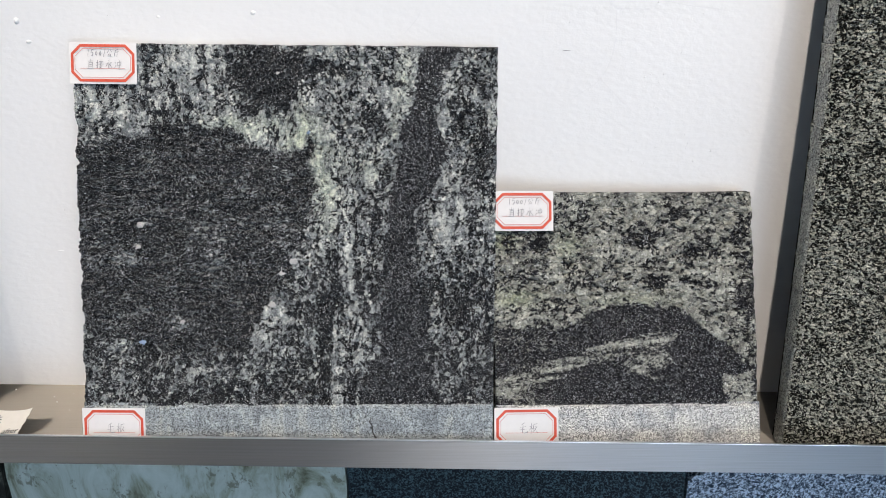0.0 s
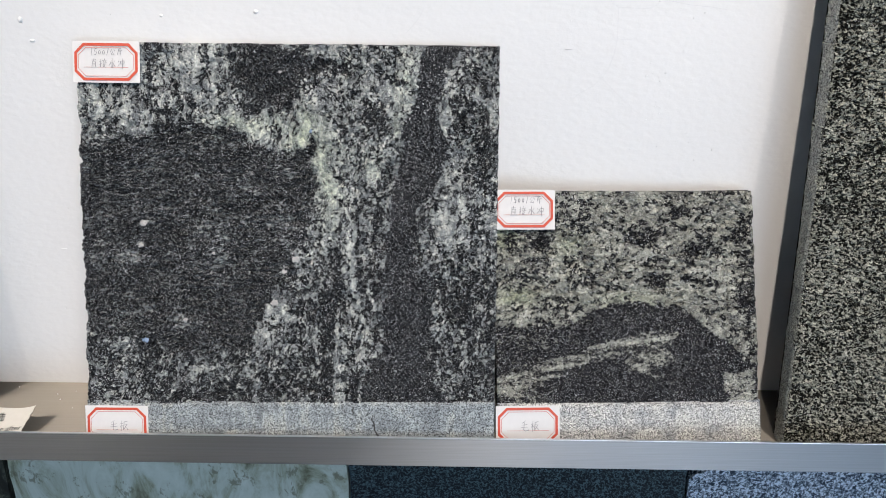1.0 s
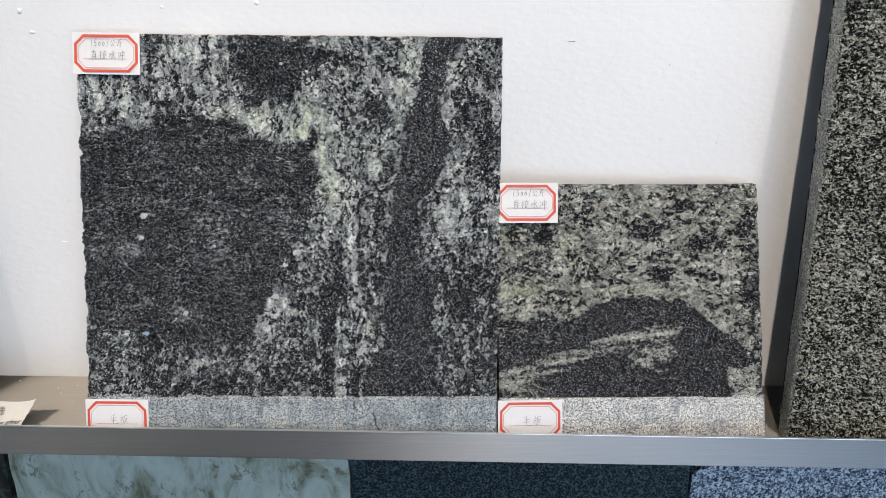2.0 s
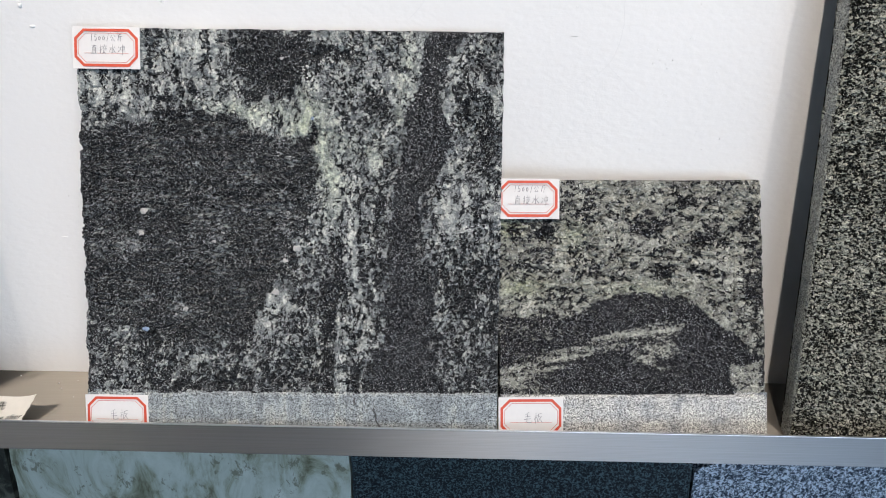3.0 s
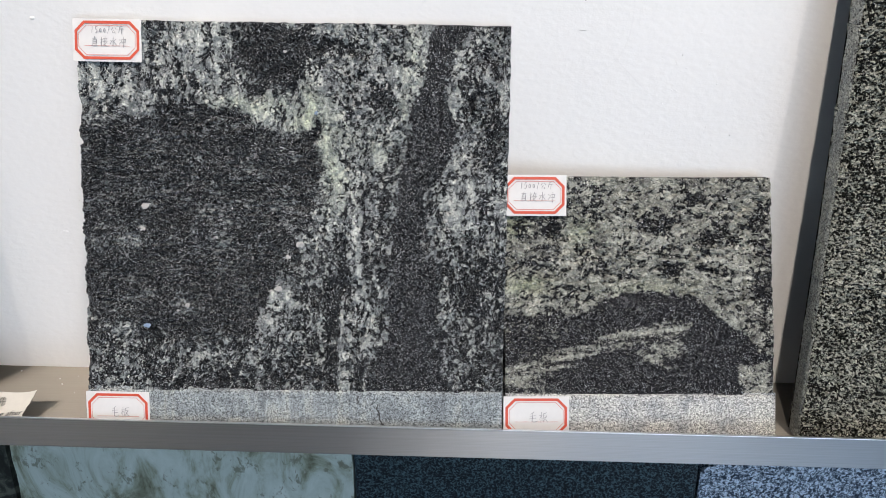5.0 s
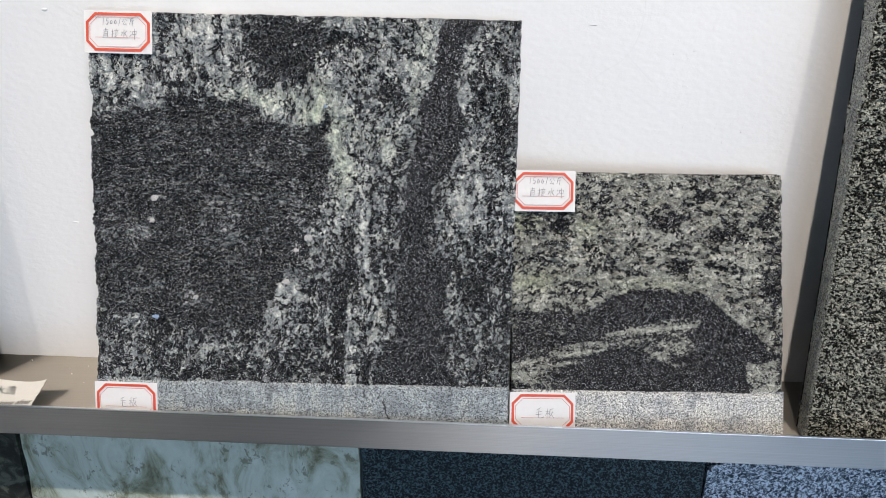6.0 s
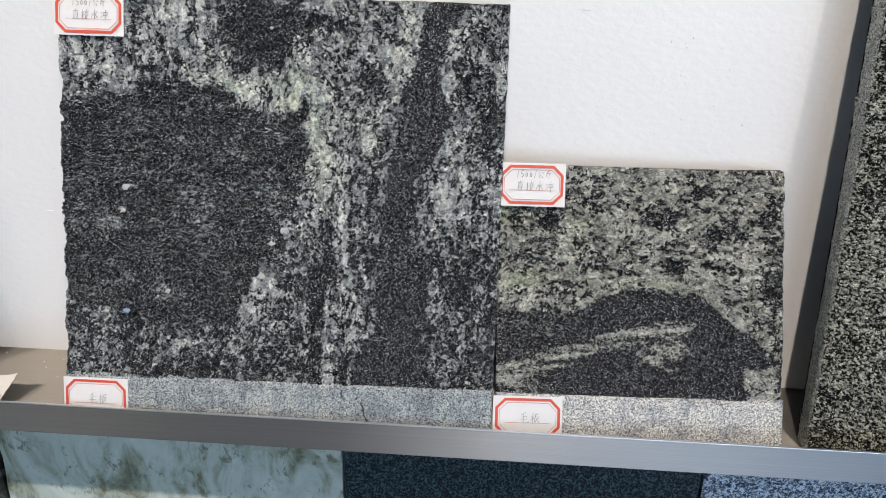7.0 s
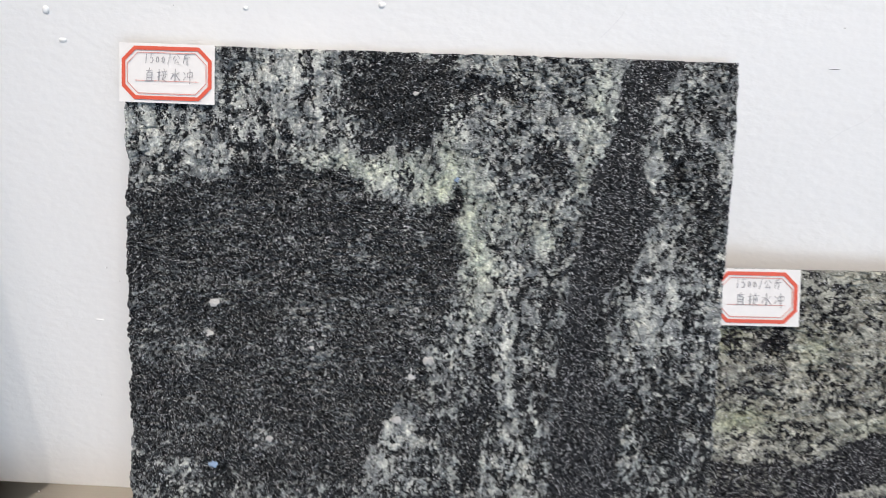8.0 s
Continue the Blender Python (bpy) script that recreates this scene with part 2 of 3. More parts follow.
def relief_slab(name, width, v0, v1, thick, cell, field, material, parent=None, skew=0.0, ragged=0.001, seed=1, tilt=0.0, smooth_faces=False):
    """A slab with a finely modelled front. field(u, v) gives the depth of the front and the share of pale mineral."""
    nu, nv = int(round(width / cell)) + 1, int(round((v1 - v0) / cell)) + 1
    u, v = np.meshgrid(np.linspace(0, width, nu), np.linspace(v0, v1, nv))
    depth, pale, *rest = field(u, v)
    layers = dict(zip(("calm", "green", "tone"), rest))
    edge_l, edge_r = np.exp(-u / 0.004), np.exp(-(width - u) / 0.004)
    edge_t = np.exp(-(v1 - v) / 0.003)
    wob = ragged * 2.2
    uu = u + skew * v * (u / width) + wob * edge_l * (fractal(v * 230, v * 0 + 3.3, seed + 50) + 0.35) - 0.6 * wob * edge_r * (fractal(v * 230, v * 0 + 8.3, seed + 60) + 0.35)
    vv = v + tilt * (0.5 - u / width) * (v - v0) / (v1 - v0) - 0.18 * wob * edge_t * (fractal(u * 140, u * 0 + 1.7, seed + 70) + 0.3)
    depth = depth + 0.0012 * (edge_l ** 3 + edge_r ** 3 + edge_t ** 3)
    front = np.stack([uu, depth, vv], -1).reshape(-1, 3)
    idx = np.arange(nu * nv).reshape(nv, nu)
    quads = np.stack([idx[:-1, :-1], idx[:-1, 1:], idx[1:, 1:], idx[1:, :-1]], -1).reshape(-1, 4)
    rim = np.concatenate([idx[0, :], idx[1:, -1], idx[-1, -2::-1], idx[-2:0:-1, 0]])
    rings, faces = [front], [quads]
    last, n = rim, len(rim)
    base, rpale = front[rim], pale.reshape(-1)[rim]
    pales = [pale.reshape(-1)]
    count = len(front)
    for s in (0.35, 0.7, 1.0):
        ring = base.copy()
        ring[:, 1] = base[:, 1] + (thick - base[:, 1]) * s
        jig = 0.0006 * fractal(np.arange(n) * 0.11, np.full(n, s * 9.0), seed + 90, 3)
        ring[:, 0] += jig * (s < 1)
        ids = np.arange(count, count + n)
        rings.append(ring)
        pales.append(rpale)
        faces.append(np.stack([last, ids, np.roll(ids, -1), np.roll(last, -1)], -1)[:, ::-1][:, [0, 1, 2, 3]])
        last, count = ids, count + n
    me = bpy.data.meshes.new(name)
    verts, polys = np.concatenate(rings), np.concatenate(faces)
    me.vertices.add(len(verts) + 4)
    corners = np.array([[0, thick, v0], [width, thick, v0], [width, thick, v1], [0, thick, v1]])
    me.vertices.foreach_set("co", np.concatenate([verts, corners]).astype(np.float32).ravel())
    back = np.array([[count, count + 3, count + 2, count + 1]])
    polys = np.concatenate([polys, back])
    me.loops.add(polys.size)
    me.loops.foreach_set("vertex_index", polys.astype(np.int32).ravel())
    me.polygons.add(len(polys))
    me.polygons.foreach_set("loop_start", np.arange(0, polys.size, 4, dtype=np.int32))
    me.update(calc_edges=True)
    me.polygons.foreach_set("use_smooth", np.full(len(polys), smooth_faces))
    for layer, values in layers.items():
        store = np.zeros(len(verts) + 4, dtype=np.float32)
        store[:nu * nv] = np.clip(values, 0, 1).reshape(-1)
        for s in range(3):
            store[nu * nv + s * n:nu * nv + (s + 1) * n] = store[rim]
        me.attributes.new(layer, "FLOAT", "POINT").data.foreach_set("value", store)
    attr = me.attributes.new("pale", "FLOAT", "POINT")
    attr.data.foreach_set("value", np.concatenate([*pales, np.full(4, 0.4)]).astype(np.float32))
    me.materials.append(material)
    ob = new(name, me)
    ob.parent = parent
    return ob


# ---- the room: all but the north wall unseen, tones set for bounced light ----
structure("floor", box((-ROOM_X, ROOM_Y, -0.1), (ROOM_X, 0.0, 0.0)), FLOOR, "grey polished tile floor of the showroom")
structure("ceiling", box((-ROOM_X, ROOM_Y, ROOM_Z), (ROOM_X, 0.0, ROOM_Z + 0.1)), CEILING, "plain white painted showroom ceiling")
structure("wall_north", box((-ROOM_X, 0.0, -0.1), (ROOM_X, 0.15, ROOM_Z + 0.1)), WALL, "white painted plaster wall with small drips and cracks")
structure("wall_west", box((-ROOM_X - 0.15, ROOM_Y - 0.15, -0.1), (-ROOM_X, 0.15, ROOM_Z + 0.1)), CEILING, "plain white side wall")
structure("wall_east", box((ROOM_X, ROOM_Y - 0.15, -0.1), (ROOM_X + 0.15, 0.15, ROOM_Z + 0.1)), CEILING, "plain white side wall")
WX0, WX1, WZ0, WZ1 = 0.1, 3.5, 0.2, 2.7
# unseen front wall, made dark so that the steel lip reflects less
bm = box((-ROOM_X, ROOM_Y - 0.15, -0.1), (WX0, ROOM_Y, ROOM_Z + 0.1))
box((WX1, ROOM_Y - 0.15, -0.1), (ROOM_X, ROOM_Y, ROOM_Z + 0.1), bm=bm)
box((WX0, ROOM_Y - 0.15, -0.1), (WX1, ROOM_Y, WZ0), bm=bm)
box((WX0, ROOM_Y - 0.15, WZ1), (WX1, ROOM_Y, ROOM_Z + 0.1), bm=bm)
structure("wall_south", bm, DARKWALL, "unseen dark grey front wall for the lip's reflection, with shop window")
bm = bmesh.new()
for x in (WX0, (WX0 + WX1) / 2 - 0.03, WX1 - 0.06):
    box((x, ROOM_Y - 0.1, WZ0), (x + 0.06, ROOM_Y - 0.04, WZ1), 0.004, bm)
for z in (WZ0, WZ1 - 0.06):
    box((WX0 + 0.06, ROOM_Y - 0.1, z), (WX1 - 0.06, ROOM_Y - 0.04, z + 0.06), 0.004, bm)
window = structure("window_1", bm, FRAME, "grey metal framed shop window letting in daylight")
pane = part("pane", box((WX0 + 0.05, ROOM_Y - 0.072, WZ0 + 0.05), (WX1 - 0.05, ROOM_Y - 0.066, WZ1 - 0.05)), GLASS, window, "clear glass pane")
pane.visible_shadow = False

# ---- shelves ----
LIP_Y, LIP_TOP, LIP_LOW = -0.1074, 0.0230, -0.0019
X0, X1 = -1.3, 1.5


def steel_shelf(z, name_label):
    shelf = tagged(new("shelf", None), name_label, "shelf", "display shelves")
    shelf.location = (0, 0, z)
    part("tray", box((X0, LIP_Y + 0.0016, -0.0012), (X1, -0.0005, 0.0)), STEEL_TRAY, shelf, "dull warm steel tray plate")
    bm = box((X0, LIP_Y, LIP_LOW), (X1, LIP_Y + 0.0014, LIP_TOP), 0.0006)
    box((X0, LIP_Y + 0.0016, LIP_LOW), (X1, LIP_Y + 0.012, LIP_LOW + 0.0012), bm=bm)
    hem = box((X0, LIP_Y - 0.0001, LIP_TOP - 0.0005), (X1, LIP_Y + 0.0016, LIP_TOP + 0.0003), 0.0003)
    part("hem", hem, HEM, shelf, "bright polished top edge")
    part("front_lip", bm, STEEL, shelf, "upright brushed stainless steel lip")
    return shelf


steel_shelf(SHELF, "brushed stainless steel shelf with upright front lip")
LOWER = 0.46
steel_shelf(SHELF - LOWER, "lower stainless steel shelf carrying a row of slabs")

# ---- the large washed slab ----
A_LEAN, B_LEAN, C_LEAN = 17.57, 22.34, 5.32
A_POSE = pose(-0.3053, -0.1065, SHELF, -A_LEAN, 0, 0)
B_POSE = pose(0.0022, -0.1063, SHELF, 0, 0, 3.58) @ pose(0, 0, 0, -B_LEAN)
BAND = 0.0446


def band_a(u):
    return 0.0415 + 0.0045 * u / 0.3


def band_b(u):
    return 0.0443 - 0.0035 * u / 0.198



# centre, half sizes and strength of paler and darker patches: upper strip, middle veins, right side, lower part
UPPER_A = [
    (0.022, 0.262, 0.026, 0.018, 0.16), (0.062, 0.290, 0.010, 0.020, 0.10), (0.082, 0.285, 0.012, 0.024, 0.16), (0.104, 0.284, 0.008, 0.024, 0.14),
    (0.078, 0.270, 0.006, 0.012, -0.22), (0.054, 0.262, 0.005, 0.014, -0.18), (0.136, 0.288, 0.018, 0.022, -0.46), (0.152, 0.268, 0.012, 0.012, -0.34),
    # first two: shade of the broken-out hollows, painted in as dark mineral
    (0.172, 0.289, 0.010, 0.005, -0.40), (0.193, 0.288, 0.008, 0.004, -0.36), (0.181, 0.300, 0.014, 0.004, 0.22), (0.160, 0.296, 0.006, 0.008, -0.30),
    (0.205, 0.283, 0.020, 0.018, 0.06), (0.215, 0.256, 0.008, 0.008, -0.12),
]
VEINS_A = [
    (0.116, 0.250, 0.022, 0.007, 0.26), (0.141, 0.247, 0.014, 0.007, 0.20), (0.167, 0.246, 0.007, 0.016, 0.36), (0.156, 0.236, 0.008, 0.007, 0.26),
    (0.180, 0.226, 0.008, 0.020, 0.28), (0.178, 0.200, 0.007, 0.016, 0.24), (0.196, 0.224, 0.010, 0.012, 0.10), (0.214, 0.216, 0.008, 0.012, 0.16),
    (0.240, 0.286, 0.008, 0.018, 0.20), (0.234, 0.250, 0.006, 0.014, 0.16), (0.186, 0.178, 0.010, 0.012, 0.10), (0.212, 0.195, 0.007, 0.010, -0.10),
]
RIGHT_A = [
    (0.266, 0.276, 0.005, 0.008, 0.30), (0.265, 0.252, 0.005, 0.010, 0.42), (0.290, 0.245, 0.014, 0.026, -0.16), (0.286, 0.283, 0.010, 0.010, -0.10),
    (0.300, 0.268, 0.005, 0.020, 0.10), (0.278, 0.228, 0.006, 0.010, 0.14), (0.272, 0.186, 0.016, 0.022, 0.10), (0.292, 0.185, 0.010, 0.022, 0.04),
    (0.266, 0.108, 0.006, 0.010, 0.30), (0.270, 0.086, 0.004, 0.012, 0.14), (0.282, 0.124, 0.012, 0.014, -0.14), (0.296, 0.215, 0.008, 0.010, -0.18),
]
LOWER_A = [
    (0.158, 0.147, 0.007, 0.012, 0.20), (0.144, 0.116, 0.006, 0.012, 0.26), (0.134, 0.118, 0.005, 0.005, 0.30), (0.135, 0.095, 0.006, 0.008, 0.28),
    (0.083, 0.072, 0.014, 0.005, 0.22), (0.075, 0.062, 0.010, 0.005, 0.14), (0.118, 0.068, 0.012, 0.005, 0.14), (0.014, 0.080, 0.012, 0.016, 0.04),
    (0.198, 0.130, 0.005, 0.042, 0.14), (0.209, 0.100, 0.004, 0.030, 0.18), (0.184, 0.120, 0.008, 0.026, -0.14), (0.205, 0.062, 0.010, 0.012, -0.06),
    (0.220, 0.150, 0.005, 0.030, -0.16), (0.055, 0.056, 0.020, 0.008, -0.06),
]
BODY_A = [
    (0.040, 0.148, 0.014, 0.007, 0.24), (0.016, 0.150, 0.010, 0.006, 0.16), (0.092, 0.150, 0.018, 0.007, 0.26), (0.075, 0.104, 0.010, 0.004, 0.28),
    (0.038, 0.168, 0.010, 0.010, 0.12), (0.128, 0.205, 0.012, 0.010, 0.14), (0.140, 0.190, 0.008, 0.012, 0.10), (0.030, 0.106, 0.012, 0.006, 0.16),
    (0.120, 0.140, 0.010, 0.010, 0.10),
]


def lumps(p, q, rows):
    total = 0 * p
    for cu, cv, ru, rv, amp in rows:
        total = total + amp * np.exp(-(((p - cu) / ru) ** 2 + ((q - cv) / rv) ** 2) * 0.9)
    return total


def mix_grains(u, v, seed, sizes, weights):
    """Crystals of three sizes: the push that each gives to pale or dark, and a tone that is one for each crystal."""
    push, tone = 0 * u, 0 * u
    for k, ((su, sv), weight) in enumerate(zip(sizes, weights)):
        wu, wv = 0.35 * su * fractal(u / su, v / sv, seed + 7 * k, 3), 0.35 * sv * fractal(u / su, v / sv, seed + 7 * k + 3, 3)
        own = grains((u + wu) / su, (v + wv) / sv, seed + k)[1]
        push, tone = push + weight * (own - 0.5), tone + (own * 7.31 % 1.0 - 0.5) * (0.30, 0.36, 0.28)[k]
    return push, tone


def field_a(u, v):
    wu, wv = 0.008 * fractal(u * 55, v * 40, 11, 4), 0.007 * fractal(u * 55, v * 40, 21, 4)
    p, q = u + wu, v + wv
    # round dark body
    top = np.interp(p, (0.0, 0.03, 0.05, 0.075, 0.10, 0.13, 0.15, 0.175), (0.236, 0.238, 0.245, 0.250, 0.246, 0.237, 0.229, 0.232))
    right = np.interp(q, (0.08, 0.094, 0.114, 0.135, 0.156, 0.177, 0.197, 0.234), (0.118, 0.126, 0.133, 0.147, 0.155, 0.164, 0.170, 0.1735))
    low = np.interp(p, (0.0, 0.02, 0.05, 0.12), (0.104, 0.098, 0.085, 0.079))
    body = step(np.minimum(np.minimum(top - q, right - p), q - low) + 0.010 * fractal(u * 130, v * 70, 33, 3), -0.005, 0.005)
    # dark upright wedge
    rows = (0.052, 0.094, 0.1355, 0.156, 0.177, 0.197, 0.218, 0.238, 0.258, 0.278, 0.306)
    mid_u = np.interp(q, rows, (0.239, 0.238, 0.239, 0.236, 0.238, 0.242, 0.250, 0.2515, 0.2515, 0.2555, 0.265))
    wide = np.interp(q, rows, (0.025, 0.0185, 0.0128, 0.011, 0.0098, 0.012, 0.016, 0.016, 0.009, 0.0085, 0.011))
    streak = step(wide + 0.006 * fractal(u * 150, v * 60, 35, 3) - np.abs(p - mid_u), -0.0025, 0.0035)
    share = 0.465 + 0 * p
    strands = fractal(u * 230, v * 20, 36, 3)
    zone = step(0.030 - np.abs(p - 0.203), -0.01, 0.012) * step(-q, -0.22, -0.17) + 0.9 * step(q, 0.235, 0.255) * step(-p, -0.13, -0.10)
    share = share + 0.42 * strands * zone + 0.16 * fractal(u * 90, v * 60, 41, 3)
    share = share - 0.10 * step(-q, -0.17, -0.12) - 0.03 * step(p, 0.255, 0.275)
    share = share + lumps(p, q, UPPER_A) + lumps(p, q, VEINS_A) + lumps(p, q, RIGHT_A) + lumps(p, q, LOWER_A)
    inner = 0.24 + 0.22 * fractal(u * 60, v * 90, 31, 4) + 0.9 * lumps(p, q, BODY_A)
    share = share * (1 - body) + body * inner
    share = share * (1 - streak) + streak * (0.16 + 0.06 * fractal(u * 30, v * 20, 38, 2))
    smooth = np.maximum(body * 0.6, streak)
    # crystals, longer upright; lying ones in the body
    push, tone = mix_grains(u, v, 101, ((0.0062, 0.0086), (0.0029, 0.0037), (0.0014, 0.0016)), (0.26, 0.40, 0.46))
    flat, flat_tone = mix_grains(u, v, 131, ((0.0050, 0.0030), (0.0026, 0.0015), (0.0013, 0.0010)), (0.20, 0.30, 0.40))
    small = np.maximum(body, streak)
    x = share + push * (1 - small) + flat * small * (1 - 0.6 * streak)
    pale = np.clip(0.5 + (x - 0.47) * 1.6, 0.06, 0.84)
    light = 0.52 + 0.55 * (share - 0.5) + (tone * (1 - small) + flat_tone * small) * 1.35 - 0.20 * small
    green = lumps(p, q, VEINS_A) * 1.7
    d1, r1 = grains(u * 420, v * 480, 3)
    d2, r2 = grains(u * 170, v * 120, 4)
    d3, r3 = grains(u * 300 + 3 * fractal(u * 90, v * 90, 57, 2), v * 560, 13)
    bumps = (0.0011 * (d1 - 0.4) + 0.0010 * (0.5 - r1)) * (1 - 0.5 * smooth) + (0.0026 * (d2 - 0.4) + 0.0026 * (0.5 - r2)) * (1 - smooth)
    bumps = bumps + body * (0.0017 * (d3 - 0.4) + 0.0023 * (0.5 - r3))
    rough = 0.0044 * fractal(u * 45, v * 45, 51, 5) * (1 - 0.7 * smooth)
    ledge = 0.0030 * body * fractal(u * 45, v * 190, 55, 4)
    # broken-out hollows under the top edge, short cracks among the pale crystals
    hollow = -0.008 * lumps(p, q, [row for row in UPPER_A if row[3] < 0.0055 and row[4] < 0])
    line = np.abs(fractal(u * 70, v * 130, 81, 3))
    crack = 0.0026 * (1 - step(line, 0.0, 0.035)) * (1 - smooth) * step(fractal(u * 40, v * 40, 83, 2), -0.05, 0.2)
    depth = 0.0022 + bumps + rough + ledge + hollow + crack - 0.0010 * pale * (1 - small)
    sawn = step(band_a(u) - v, -0.0006, 0.0006)
    return np.maximum(depth, 0.0003) * (1 - sawn) + 0.0022 * sawn, pale, 0.25 + 0.75 * small, green, light


def field_sawn_a(u, v):
    zone = field_a(u, np.maximum(v, BAND + 0.004))[1]
    return 0.00005 * fractal(u * 300, v * 300, 5, 3), 0.35 + 0.4 * zone


# paler and darker blots above the fold; yellow-green spots
BLOTS_B = [
    (0.034, 0.162, 0.012, 0.006, -0.24), (0.064, 0.178, 0.016, 0.010, -0.14), (0.112, 0.164, 0.006, 0.006, -0.30), (0.158, 0.162, 0.007, 0.007, -0.26),
    (0.145, 0.186, 0.016, 0.010, -0.12), (0.120, 0.132, 0.008, 0.009, -0.30), (0.150, 0.132, 0.008, 0.005, -0.24), (0.022, 0.132, 0.022, 0.006, -0.10),
    (0.050, 0.160, 0.010, 0.010, 0.16), (0.015, 0.122, 0.014, 0.005, 0.26), (0.100, 0.122, 0.030, 0.005, 0.10), (0.090, 0.190, 0.020, 0.006, 0.10),
    (0.188, 0.120, 0.012, 0.016, -0.16), (0.140, 0.116, 0.020, 0.005, 0.10), (0.196, 0.150, 0.006, 0.020, -0.10),
]
GREEN_B = [(0.006, 0.168, 0.010, 0.010, 0.8), (0.015, 0.122, 0.014, 0.006, 0.8), (0.058, 0.160, 0.010, 0.010, 0.5), (0.10, 0.118, 0.03, 0.006, 0.4)]


def field_b(u, v):
    wu, wv = 0.006 * fractal(u * 50, v * 60, 12, 4), 0.0045 * fractal(u * 50, v * 60, 22, 4)
    p, q = u + wu, v + wv
    share = 0.575 + 0.20 * fractal(u * 60, v * 95, 42, 3) - 0.07 * step(p, 0.165, 0.195)
    share = share + 1.35 * lumps(p, q, BLOTS_B)
    arch = np.interp(p, (0.0, 0.03, 0.054, 0.085, 0.11, 0.135, 0.155, 0.172, 0.182, 0.2), (0.102, 0.098, 0.104, 0.115, 0.117, 0.111, 0.102, 0.090, 0.075, 0.066))
    dark = step(arch - q, -0.002, 0.003) * (0.70 + 0.30 * step(p, 0.03, 0.07))
    band_q = np.interp(p, (0.0, 0.035, 0.06, 0.09, 0.115, 0.132), (0.060, 0.067, 0.075, 0.083, 0.087, 0.094))
    band_w = np.interp(p, (0.0, 0.04, 0.08, 0.105, 0.125, 0.136), (0.009, 0.008, 0.007, 0.008, 0.010, 0.0))
    band = step(band_w - np.abs(q - band_q) + 0.006 * fractal(u * 40, v * 260, 27, 3), -0.003, 0.004) * step(-p, -0.140, -0.132)
    torn = 0.011 * fractal(u * 110, v * 150, 24, 4)
    hook = step(0.012 - np.hypot((p - 0.114) * 0.8, (q - 0.078) * 0.9) + torn, -0.004, 0.005)
    foot = step(np.minimum(0.011 - np.abs(p - 0.180), 0.064 - q) + torn, -0.004, 0.004)
    left = step(-p, -0.055, -0.02) * step(0.005 - np.abs(q - 0.050), -0.004, 0.004)
    inside = 0.13 + 0.40 * np.maximum(band * 0.85, hook) + 0.44 * foot + 0.22 * left
    inside = inside + (0.34 * band + 0.12) * fractal(u * 22, (v - 0.14 * u) * 330, 62, 3)
    share = share * (1 - dark) + inside * dark
    calm = dark * (1 - 0.7 * np.maximum(np.maximum(band, hook), foot))
    push, tone = mix_grains(u, v, 161, ((0.0088, 0.0056), (0.0036, 0.0027), (0.0016, 0.0014)), (0.32, 0.42, 0.42))
    flat, flat_tone = mix_grains(u, v, 191, ((0.0050, 0.0022), (0.0022, 0.0013), (0.0012, 0.0010)), (0.14, 0.26, 0.32))
    x = share + push * (1 - dark) + flat * dark
    pale = np.clip(0.5 + (x - 0.46) * 1.7, 0.06, 0.84)
    light = 0.50 + 0.5 * (share - 0.5) + (tone * (1 - dark) + flat_tone * dark) * 1.35
    d1, r1 = grains(u * 430, v * 480, 6)
    d2, r2 = grains(u * 110, v * 190, 7)
    bumps = (0.0010 * (d1 - 0.4) + 0.0010 * (0.5 - r1)) * (1 - 0.4 * calm) + (0.0018 * (d2 - 0.4) + 0.0020 * (0.5 - r2)) * (1 - dark)
    line = np.abs(fractal(u * 60, v * 150, 85, 3))
    crack = 0.0024 * (1 - step(line, 0.0, 0.035)) * (1 - dark)
    depth = 0.0020 + bumps + crack + 0.0038 * fractal(u * 45, v * 60, 52, 5) * (1 - 0.6 * dark) - 0.0009 * pale * (1 - dark)
    sawn = step(band_b(u) - v, -0.0006, 0.0006)
    return np.maximum(depth, 0.0003) * (1 - sawn) + 0.0022 * sawn, pale, 0.15 + 0.85 * calm, lumps(p, q, GREEN_B), light


def field_sawn_b(u, v):
    return 0.00005 * fractal(u * 300, v * 300, 8, 3), 0.52 + 0.25 * step(u, 0.17, 0.19) - 0.2 * step(-u, -0.03, 0.0)


def field_c(u, v):
    d1, r1 = grains(u * 420 + 2 * fractal(u * 80, v * 80, 71, 2), v * 640, 9)
    d2, r2 = grains(u * 420, v * 520, 10)
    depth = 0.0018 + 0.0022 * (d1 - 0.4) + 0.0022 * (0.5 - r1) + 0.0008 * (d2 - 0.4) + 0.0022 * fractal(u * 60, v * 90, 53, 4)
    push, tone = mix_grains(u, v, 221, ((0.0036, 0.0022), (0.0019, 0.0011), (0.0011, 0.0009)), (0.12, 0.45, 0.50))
    # last term darkens pits by depth: their shade goes into the pale share
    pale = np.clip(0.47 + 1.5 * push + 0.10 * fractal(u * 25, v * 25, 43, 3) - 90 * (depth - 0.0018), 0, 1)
    return np.maximum(depth, 0.0), pale, 0 * u, 0 * u, 0.50 + tone


slab_a = relief_slab("stone_sample", 0.3042, 0.0047, 0.3062, 0.0150, 0.00055, field_a, STONE_A, None, 0.008, 0.0006, 1, 0.004)
slab_a.matrix_world = A_POSE
tagged(slab_a, "large dark grey washed granite slab with pale veins, leaning on wall", "stone sample", "stone samples on the shelf")
